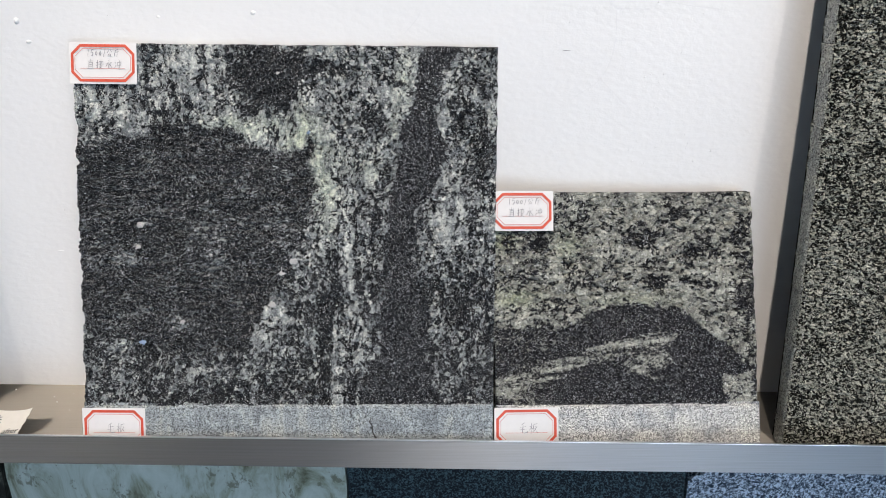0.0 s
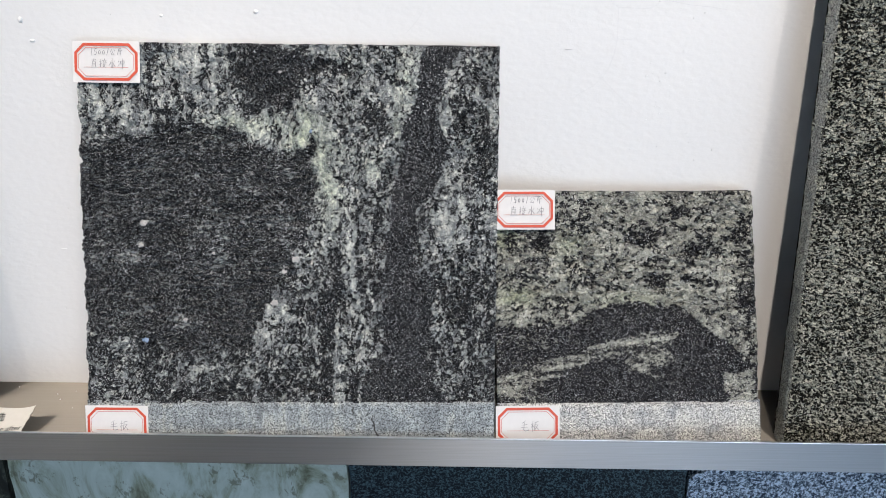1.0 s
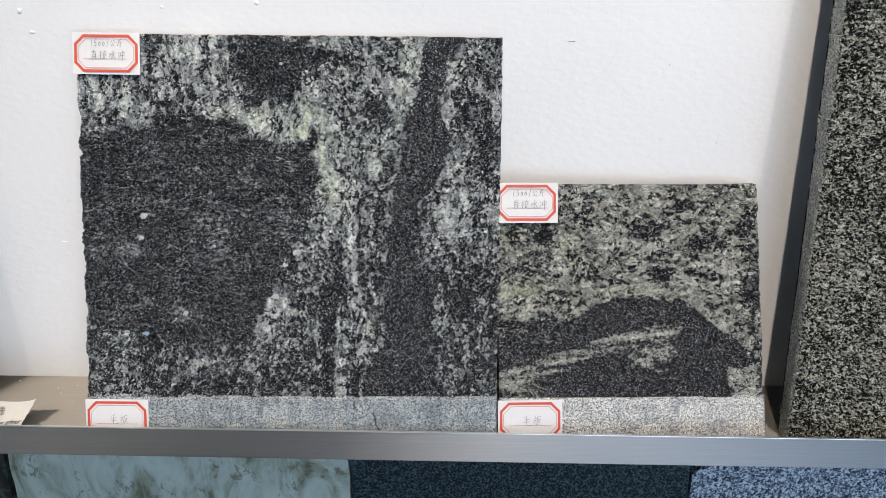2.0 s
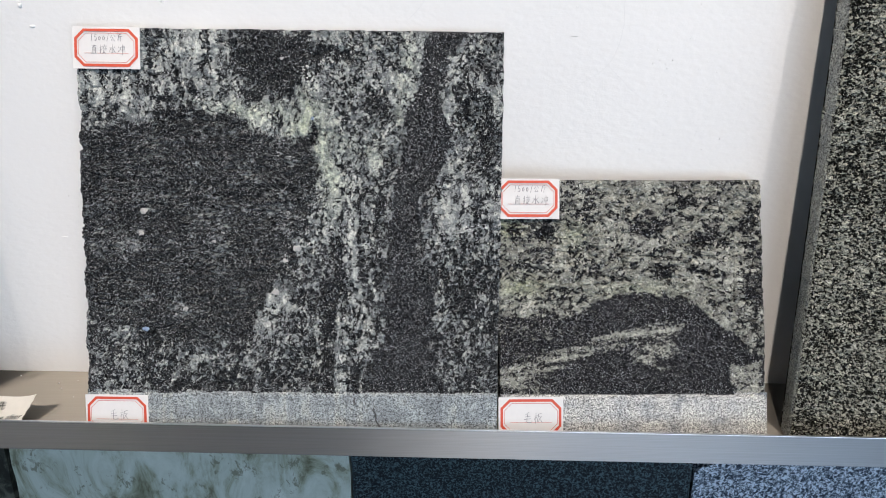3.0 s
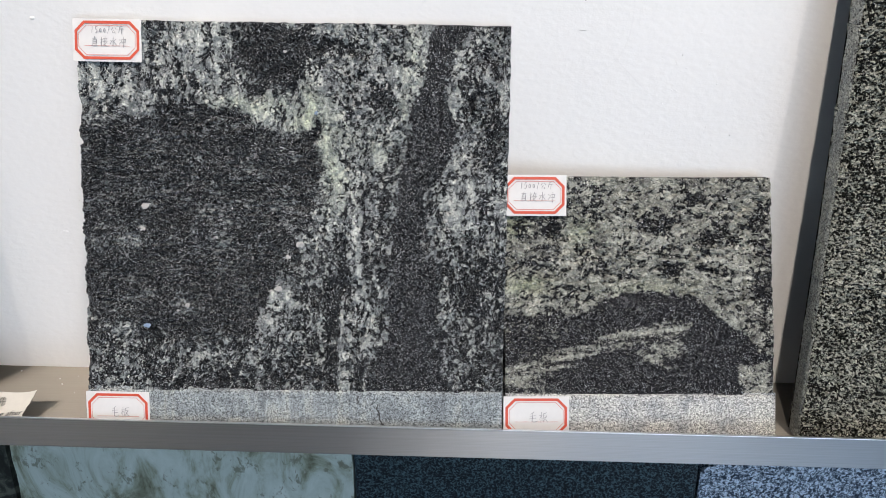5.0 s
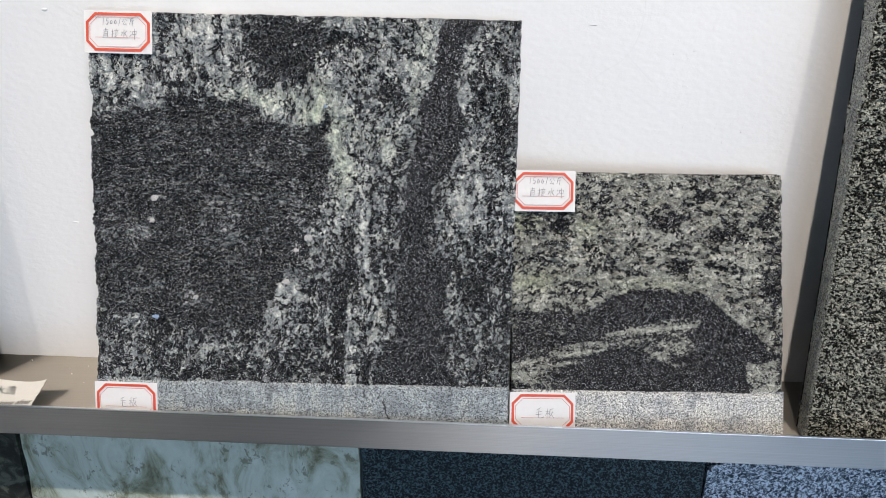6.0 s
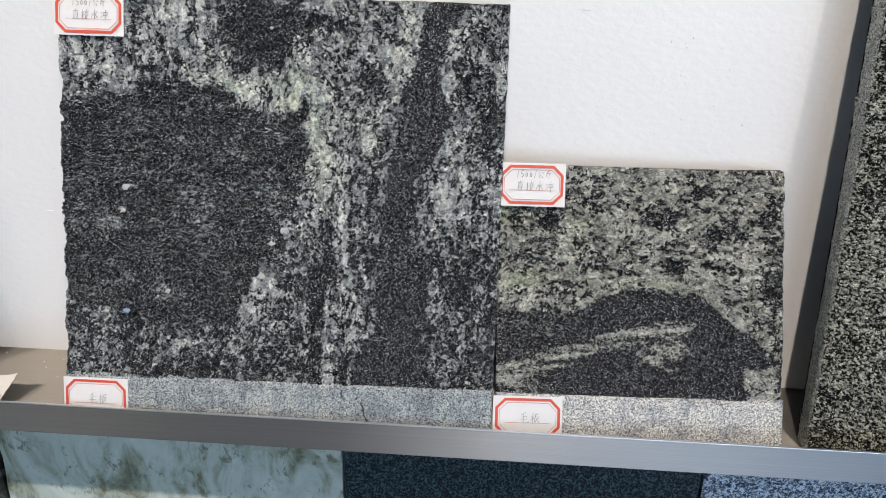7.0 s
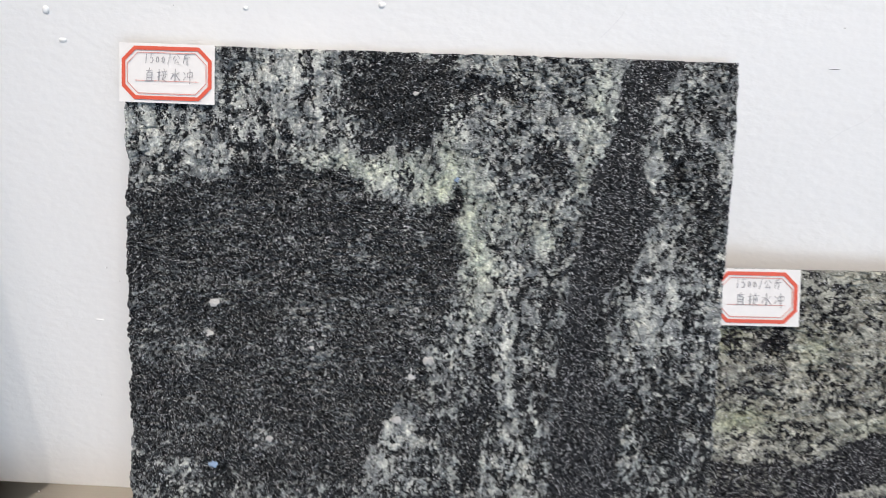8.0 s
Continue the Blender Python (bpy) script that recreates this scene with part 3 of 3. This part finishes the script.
bandmesh = relief_slab("sawn_band", 0.3040, 0.0048, BAND, 0.0019, 0.0012, field_sawn_a, SAWN_A, slab_a, 0.010, 0.0002, 2, -0.0045)
tagged(bandmesh, "smooth sawn blue-grey strip with black specks")

slab_b = relief_slab("stone_sample", 0.1964, 0.0078, 0.2005, 0.0185, 0.00055, field_b, STONE_B, None, -0.016, 0.0004, 3, 0.003)
slab_b.matrix_world = B_POSE
tagged(slab_b, "small square grey-green granite slab with a dark arched fold, water-washed", "stone sample", "stone samples on the shelf")
bandmesh = relief_slab("sawn_band", 0.1962, 0.0079, 0.0432, 0.0019, 0.0012, field_sawn_b, SAWN_B, slab_b, -0.016, 0.0002, 4, 0.0035)
tagged(bandmesh, "smooth sawn pale grey strip with fine specks")

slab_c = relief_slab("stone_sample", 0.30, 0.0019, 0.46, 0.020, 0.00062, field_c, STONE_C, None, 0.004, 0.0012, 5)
slab_c.matrix_world = pose(0.2165, -0.0825, SHELF, -C_LEAN, 0, 0)
tagged(slab_c, "tall dark green-grey granite slab with coarse pitted face", "stone sample", "stone samples on the shelf")

slab_d = relief_slab("stone_sample", 0.30, 0.0, 0.60, 0.020, 0.003, field_c, STONE_C, None, 0.0, 0.001, 6)
slab_d.matrix_world = pose(-0.4310 - 0.30, -0.0470, SHELF, -1.5, 0, 0)
tagged(slab_d, "tall dark granite slab whose shadow falls on the wall", "stone sample", "stone samples on the shelf")


# ---- lower row of slabs ----
def lower_slab(x0, x1, slant, material, label, height=0.425, chip=0.0, seed=1):
    rng = random.Random(seed)
    bm = bmesh.new()
    steps = 26
    rim = [(x0, 0.001), (x1, 0.001)]
    rim += [(x1 + rng.uniform(-0.0006, 0.0006), height * k / steps) for k in range(1, steps)] + [(x1 - 0.001, height)]
    rim += [(x0 + chip, height)] + ([(x0 + chip * 0.8, height - 0.034), (x0 + chip * 0.3, height - 0.037), (x0, height - 0.043)] if chip else [])
    rim += [(x0 + slant * k / steps + rng.uniform(-0.0008, 0.0008), (height - (0.043 if chip else 0.0)) * k / steps) for k in range(steps - 1, 0, -1)]
    front = [bm.verts.new((x, 0, z)) for x, z in rim]
    face = bm.faces.new(front)
    ext = bmesh.ops.extrude_face_region(bm, geom=[face])
    bmesh.ops.translate(bm, vec=(0, 0.018, 0), verts=[g for g in ext["geom"] if isinstance(g, bmesh.types.BMVert)])
    bmesh.ops.recalc_face_normals(bm, faces=bm.faces)
    ob = part("stone_sample", bm, material)
    ob.matrix_world = pose(0, -0.0340, SHELF - LOWER, -2.0, 0, 0)
    return tagged(ob, label, "stone sample", "stone samples on the lower shelf")


lower_slab(-0.74, -0.4330, 0.0, DEEPGREEN, "dark green veined slab on the lower shelf", seed=11)
lower_slab(-0.4360, -0.1262, 0.008, MARBLE, "pale green marble slab with brown-green veins", seed=12)
lower_slab(-0.1245, 0.1670, 0.0, NAVY, "blue-black fine-grained granite slab on the lower shelf", seed=13)
lower_slab(0.1700, 0.4800, 0.0, BLUEGREY, "blue-grey speckled granite slab with a chipped corner", chip=0.018, seed=14)


# ---- paper labels ----
def octagon(bm, x0, y0, x1, y1, cut, width, z):
    """An eight-sided ring."""
    def ring(d):
        c = cut - d * 0.586
        return [(x0 + d + c, y0 + d), (x1 - d - c, y0 + d), (x1 - d, y0 + d + c), (x1 - d, y1 - d - c),
                (x1 - d - c, y1 - d), (x0 + d + c, y1 - d), (x0 + d, y1 - d - c), (x0 + d, y0 + d + c)]
    outer, inner = [bm.verts.new((x, z, y)) for x, y in ring(0)], [bm.verts.new((x, z, y)) for x, y in ring(width)]
    for k in range(8):
        bm.faces.new((outer[k], outer[(k + 1) % 8], inner[(k + 1) % 8], inner[k]))
    return bm


def ribbon(bm, points, width, z):
    """A pen stroke as a thin flat band through the points."""
    pts = [Vector(p) for p in points]
    pairs = []
    for k, p in enumerate(pts):
        way = (pts[min(k + 1, len(pts) - 1)] - pts[max(k - 1, 0)]).normalized()
        side = Vector((-way.y, way.x)) * width * (0.5 if 0 < k < len(pts) - 1 else 0.32)
        pairs.append([bm.verts.new((q.x, z, q.y)) for q in (p + side, p - side)])
    for (a, b), (c, d) in zip(pairs, pairs[1:]):
        bm.faces.new((a, b, d, c))
    return bm


GLYPH = {
    "1": "0.5,1 0.42,0",
    "5": "0.3,1 0.22,0.55 0.6,0.62 0.75,0.35 0.5,0.05 0.15,0.1;0.3,1 0.8,0.98",
    "0": "0.5,0.75 0.25,0.55 0.3,0.2 0.6,0.15 0.75,0.45 0.5,0.75",
    "/": "0.7,1.1 0.3,-0.05",
}
GLYPH["gong"] = "0.35,0.9 0.1,0.5;0.6,0.95 0.9,0.6;0.5,0.55 0.25,0.1 0.7,0.15;0.65,0.35 0.8,0.0"
GLYPH["jin"] = "0.7,1.1 0.3,0.9 0.15,0.1;0.25,0.65 0.9,0.72;0.62,0.7 0.6,-0.05"
GLYPH["zhi"] = "0.2,0.85 0.8,0.9;0.52,1.1 0.45,0.72;0.3,0.7 0.28,0.05;0.3,0.7 0.75,0.72 0.72,0.05;0.32,0.48 0.7,0.5;0.32,0.28 0.7,0.3;0.1,0.03 0.95,0.05"
GLYPH["jie"] = "0.05,0.7 0.35,0.75;0.22,1.0 0.2,0.05 0.1,0.15;0.05,0.35 0.35,0.5;0.65,1.05 0.68,0.88;0.42,0.82 0.95,0.85;0.55,0.75 0.6,0.6;0.82,0.78 0.75,0.6;0.4,0.52 0.98,0.56;0.65,0.5 0.5,0.2 0.9,0.0;0.85,0.45 0.45,0.0"
GLYPH["shui"] = "0.5,1.05 0.5,0.05 0.38,0.15;0.12,0.65 0.4,0.68 0.1,0.2;0.85,0.8 0.58,0.55 0.95,0.1"
GLYPH["chong"] = "0.1,0.8 0.22,0.65;0.05,0.15 0.28,0.45;0.4,0.75 0.42,0.4;0.4,0.75 0.9,0.8 0.85,0.42;0.42,0.42 0.86,0.44;0.65,1.05 0.66,-0.15"
GLYPH["mao"] = "0.62,1.1 0.2,0.82;0.15,0.62 0.8,0.7;0.1,0.36 0.85,0.44;0.45,0.92 0.4,0.1 0.6,0.02 0.98,0.08 0.95,0.22"
GLYPH["ban"] = "0.02,0.7 0.42,0.75;0.24,1.05 0.22,-0.05;0.22,0.62 0.03,0.3;0.25,0.6 0.4,0.42;0.9,1.0 0.52,0.9 0.42,0.1;0.52,0.66 0.85,0.68 0.45,0.05;0.58,0.5 1.0,0.02"


def write(parent, glyphs, x, y, size, lean, width, z):
    for g in glyphs:
        bm = bmesh.new()
        for stroke in GLYPH[g].split(";"):
            pts = [tuple(float(c) for c in p.split(",")) for p in stroke.split()]
            ribbon(bm, [(x + size * (px * (0.55 if g in "150/" else 0.92) + lean * py), y + size * py) for px, py in pts], width, z)
        part("handwriting", bm, PENCIL, parent, "grey handwritten character")
        x += size * (0.62 if g in "150/" else 1.08)


def price_label(m, w, h, lines, label, curl):
    bm = bmesh.new()
    nx, ny = 12, 8
    grid = [[bm.verts.new((w * i / nx, -curl * (2 * abs(i / nx - 0.5)) ** 3 * (0.4 + 0.6 * j / ny), h * j / ny)) for i in range(nx + 1)] for j in range(ny + 1)]
    for j in range(ny):
        for i in range(nx):
            bm.faces.new((grid[j][i], grid[j][i + 1], grid[j + 1][i + 1], grid[j + 1][i]))
    ext = bmesh.ops.extrude_face_region(bm, geom=bm.faces[:])
    bmesh.ops.translate(bm, vec=(0, 0.00012, 0), verts=[g for g in ext["geom"] if isinstance(g, bmesh.types.BMVert)])
    bmesh.ops.recalc_face_normals(bm, faces=bm.faces)
    ob = part("price_label", bm, PAPER)
    ob.matrix_world = m
    tagged(ob, label, "label", "paper labels")
    z = -curl - 0.00012
    part("border", octagon(bmesh.new(), w * 0.03, h * 0.05, w * 0.97, h * 0.95, h * 0.22, h * 0.065, z), RED, ob, "thick red eight-sided border")
    part("inner_line", octagon(bmesh.new(), w * 0.085, h * 0.15, w * 0.915, h * 0.85, h * 0.19, h * 0.012, z), PINK, ob, "thin red inner line")
    part("underline", ribbon(bmesh.new(), [(w * 0.17, h * 0.37), (w * 0.83, h * 0.37)], h * 0.014, z), PINK, ob, "thin red rule")
    for glyphs, x, y, size, lean in lines:
        write(ob, glyphs, w * x, h * y, h * size, lean, h * 0.015, z - 0.00006)
    return ob


LONG = [(["1", "5", "0", "0", "/", "gong", "jin"], 0.26, 0.66, 0.16, 0.06), (["zhi", "jie", "shui", "chong"], 0.26, 0.36, 0.21, 0.03)]
SHORT = [(["mao", "ban"], 0.38, 0.36, 0.24, 0.04)]
LW, LH = 0.0490, 0.0293


def on(slab_pose, u, v, lift, turn=0.0):
    return slab_pose @ pose(u, -lift, v, 0, turn, 0)


price_label(on(A_POSE, -0.0005, 0.2788, 0.0012, 0.8), LW, LH, LONG, "white paper label with red border and handwritten price", 0.0006)
price_label(on(A_POSE, -0.0005, 0.0117, 0.0006, -0.3), LW * 0.965, LH, SHORT, "white paper label with red border and two handwritten characters", 0.0002)
price_label(on(B_POSE, -0.0006, 0.1733, 0.0012, 0.9), LW * 0.925, LH, LONG, "white paper label with red border and handwritten price", 0.0005)
price_label(on(B_POSE, -0.0016, 0.0140, 0.0006, 0.6), LW * 0.965, LH, SHORT, "white paper label with red border and two handwritten characters", 0.0002)


# ---- crystals, crack, pale side of the tall slab ----
def crystal(parent, u, v, size, material, seed):
    rng = random.Random(seed)
    bm = bmesh.new()
    bmesh.ops.create_icosphere(bm, subdivisions=2, radius=1.0)
    for w in bm.verts:
        k = rng.uniform(0.45, 1.3)
        w.co = (u + w.co.x * size * k, w.co.y * size * 0.35 * k + 0.0007, v + w.co.z * size * k * 0.8)
    return part("crystal", bm, material, parent, "pale quartz crystal")


def quartz(name, colour, rough):
    k = Nodes(name)
    n = k.noise(900, 4, 0.6)
    tone = k.mix(n, tuple(c * 0.6 for c in colour), colour)
    return k.done(tone, rough, 0.0, k.bump(n, 0.0008, 0.8))


QUARTZ = quartz("white_quartz", (0.62, 0.61, 0.60), 0.35)
# the window's blue reflection, painted as the own colour of two flakes
SKY_GLINT = quartz("sky_glint_flake", (0.34, 0.46, 0.66), 0.25)
SPOTS_A = [(0.0470, 0.1775, 0.0026), (0.0445, 0.1610, 0.0021), (0.0980, 0.1552, 0.0018), (0.1495, 0.2860, 0.0014), (0.1585, 0.1510, 0.0028),
           (0.1500, 0.1420, 0.0022), (0.1430, 0.1190, 0.0024), (0.1360, 0.0960, 0.0020), (0.0760, 0.1060, 0.0020), (0.0690, 0.1020, 0.0014)]
for k, (cu, cv, size) in enumerate(SPOTS_A):
    crystal(slab_a, cu, cv, size, QUARTZ, k)
crystal(slab_a, 0.0460, 0.0905, 0.0024, SKY_GLINT, 40)
crystal(slab_a, 0.1715, 0.2440, 0.0018, SKY_GLINT, 41)

bm = ribbon(bmesh.new(), [(0.2150, 0.0360), (0.2135, 0.0330), (0.2160, 0.0290), (0.2158, 0.0250), (0.2180, 0.0215), (0.2182, 0.0150)], 0.0009, -0.00035)
ribbon(bm, [(0.2010, 0.0418), (0.1995, 0.0398), (0.2008, 0.0375), (0.1992, 0.0360)], 0.0011, -0.00035)
part("crack", bm, INK, slab_a, "dark open crack in the sawn strip")

def field_side(u, v):
    d, own = grains(u * 420, v * 420, 14)
    return 0.0006 * (d - 0.4) + 0.0008 * fractal(u * 120, v * 120, 15, 3), 0.5 + 0.3 * (own - 0.5)


SAWN_SIDE = sawn_stone("sawn_granite_side", (0.30, 0.31, 0.285), (0.04, 0.04, 0.04), (1.0, 1.0, 1.0))
side = relief_slab("sawn_edge", 0.0180, 0.0022, 0.458, 0.0012, 0.0007, field_side, SAWN_SIDE, slab_c, 0.0, 0.0006, 21)
side.matrix_basis = pose(-0.0004, 0.0196, 0, 0, 0, -90)
tagged(side, "paler rough-sawn edge")


# ---- marks on the wall ----
def on_wall(points, width, material, name, label):
    bm = ribbon(bmesh.new(), points, width, -0.00025)
    ob = part(name, bm, material)
    ob.location = (0, 0, SHELF)
    return tagged(ob, label, name.replace("_", " "), "marks on the wall")


CRACKLINE = plain("hairline_crack", (0.71, 0.71, 0.72), 0.6)


def hairline(x, z, way, length, seed):
    rng = random.Random(seed)
    pts = [(x, z)]
    for k in range(int(length / 0.003)):
        way += rng.uniform(-0.35, 0.35)
        x, z = x + 0.003 * math.cos(way), z + 0.003 * math.sin(way)
        pts.append((x, z))
    return pts


on_wall([(0.0784, 0.3193), (0.0805, 0.3165), (0.0847, 0.3138), (0.0950, 0.3132), (0.1058, 0.3126), (0.1095, 0.3140), (0.1140, 0.3175)], 0.00018, CRACKLINE, "hairline_crack", "fine hairline crack in the white wall paint")
on_wall([(0.0847, 0.3138), (0.0850, 0.3030), (0.0855, 0.2920), (0.0835, 0.2800), (0.0800, 0.2700), (0.0760, 0.2638)], 0.00018, CRACKLINE, "hairline_crack", "fine hairline crack in the white wall paint")
on_wall([(0.0760, 0.2638), (0.0700, 0.2580), (0.0610, 0.2530), (0.0514, 0.2452)], 0.00018, CRACKLINE, "hairline_crack", "fine hairline crack in the white wall paint")
on_wall([(0.0760, 0.2638), (0.0830, 0.2570), (0.0928, 0.2472), (0.1038, 0.2387)], 0.00018, CRACKLINE, "hairline_crack", "fine hairline crack in the white wall paint")
on_wall([(0.1175, 0.3185), (0.1350, 0.3150), (0.1500, 0.3135), (0.1631, 0.3111)], 0.00018, CRACKLINE, "hairline_crack", "fine hairline crack in the white wall paint")
on_wall([(-0.0526, 0.3162), (-0.0560, 0.3080), (-0.0620, 0.3010), (-0.0664, 0.2967)], 0.00018, CRACKLINE, "hairline_crack", "fine hairline crack in the white wall paint")
on_wall([(0.0483, 0.2844), (0.0533, 0.2842)], 0.0004, INK, "scratch", "short dark scratch on the white wall")
on_wall([(0.0865, 0.2915), (0.0960, 0.2913)], 0.00018, CRACKLINE, "scratch", "short faint scratch on the white wall")


def paint_drip(x, z, w, h, seed, material=None, label="small raised drip of white paint on the wall"):
    rng = random.Random(seed)
    bm = bmesh.new()
    bmesh.ops.create_icosphere(bm, subdivisions=2, radius=1.0)
    for q in bm.verts:
        k = rng.uniform(0.85, 1.12)
        q.co = (q.co.x * w * k, q.co.y * min(w, h) * 0.7, q.co.z * h * k)
    for f in bm.faces:
        f.smooth = True
    ob = part("paint_drip" if material is None else "wall_speck", bm, material or WHITEPAINT)
    ob.location = (x, -0.0001, SHELF + z)
    return tagged(ob, label, "paint drip" if material is None else "speck", "marks on the wall")


for k, (x, z, w, h) in enumerate([(-0.3486, 0.3073, 0.0019, 0.0022), (-0.3425, 0.2922, 0.0022, 0.0012), (-0.2438, 0.3095, 0.0014, 0.0010),
                                  (-0.1745, 0.3120, 0.0018, 0.0016), (-0.3504, 0.1264, 0.0026, 0.0005)]):
    paint_drip(x, z, w, h, k)
GREYSPECK = plain("grey_speck", (0.36, 0.35, 0.35), 0.6)
rng = random.Random(77)
specks = [(0.1333, 0.2826), (0.1456, 0.3096), (0.1133, 0.3175), (0.0519, 0.3043), (-0.2809, 0.3105), (0.1380, 0.3060)]
for k in range(26):
    specks.append((rng.gauss(0.1140, 0.007) if k % 3 else rng.gauss(0.1420, 0.008), rng.uniform(0.195, 0.28)))
for k, (x, z) in enumerate(specks):
    d = rng.uniform(0.00022, 0.00042)
    paint_drip(x, z, d, d * rng.uniform(0.8, 1.6), 100 + k, GREYSPECK, "tiny grey pit in the white wall paint")

# ---- torn card and crumbs on the tray ----
CARD_POSE = pose(-0.3640, -0.0618, SHELF + 0.0156, -70, 0, 0)
rng = random.Random(5)
bm = bmesh.new()
W, H, NX, NY = 0.115, 0.0430, 40, 14
rows = []
for j in range(NY + 1):
    d = H * j / NY
    end = -0.0055 * (d / H) - 0.0006 * math.sin(d * 900) + rng.uniform(-0.0003, 0.0003)
    row = []
    for i in range(NX + 1):
        x = -W + (W + end) * i / NX
        dip = 0.0016 * math.sin(max(0.0, (x + 0.040)) * 75) if d < 0.004 else 0.0
        lift = 0.0022 * max(0.0, (x + 0.012) / 0.012) ** 2 * (1 - d / H)
        row.append(bm.verts.new((x, -lift, -d - dip * (1 - d / 0.004) if d < 0.004 else -d)))
    rows.append(row)
for j in range(NY):
    for i in range(NX):
        bm.faces.new((rows[j + 1][i], rows[j + 1][i + 1], rows[j][i + 1], rows[j][i]))
ext = bmesh.ops.extrude_face_region(bm, geom=bm.faces[:])
bmesh.ops.translate(bm, vec=(0, 0.0003, 0), verts=[g for g in ext["geom"] if isinstance(g, bmesh.types.BMVert)])
bmesh.ops.recalc_face_normals(bm, faces=bm.faces)
card = part("name_card", bm, CARD)
card.matrix_world = CARD_POSE
tagged(card, "torn cream paper card with black print, lying against the lip", "card")


def lettering(text, x, z, size, shear, turn, parent, label):
    """Printed words as a flat mesh whose right end lies at x."""
    data = bpy.data.curves.new("lettering", "FONT")
    data.body, data.size, data.shear, data.align_x = text, size, shear, "RIGHT"
    tmp = new("lettering_source", data)
    bpy.context.view_layer.update()
    me = bpy.data.meshes.new_from_object(tmp.evaluated_get(bpy.context.evaluated_depsgraph_get()))
    bpy.data.objects.remove(tmp)
    me.materials.clear()
    me.materials.append(INK)
    ob = new("lettering", me)
    ob.parent = parent
    ob.matrix_basis = pose(x, -0.0007, z, 90, 0, 0) @ pose(0, 0, 0, 0, 0, turn)
    return tagged(ob, label)


lettering("水洗", -0.0205, -0.0140, 0.0088, 0.0, 2, card, "printed black characters")
lettering("shing after", -0.0042, -0.0225, 0.0064, 0.25, 7, card, "printed black words")

for k, (x, y, d) in enumerate([(-0.4086, -0.0095, 0.0008), (-0.3700, -0.0200, 0.0007), (-0.3640, -0.0280, 0.0008), (-0.3560, -0.0150, 0.0004), (-0.3480, -0.0400, 0.0004)]):
    bm = bmesh.new()
    bmesh.ops.create_icosphere(bm, subdivisions=1, radius=d)
    for q in bm.verts:
        q.co *= rng.uniform(0.7, 1.1)
    ob = part("stone_crumb", bm, WHITEPAINT)
    ob.location = (x, y, SHELF + d * 0.7)
    tagged(ob, "tiny white stone crumb on the steel tray", "crumb", "crumbs on the tray")
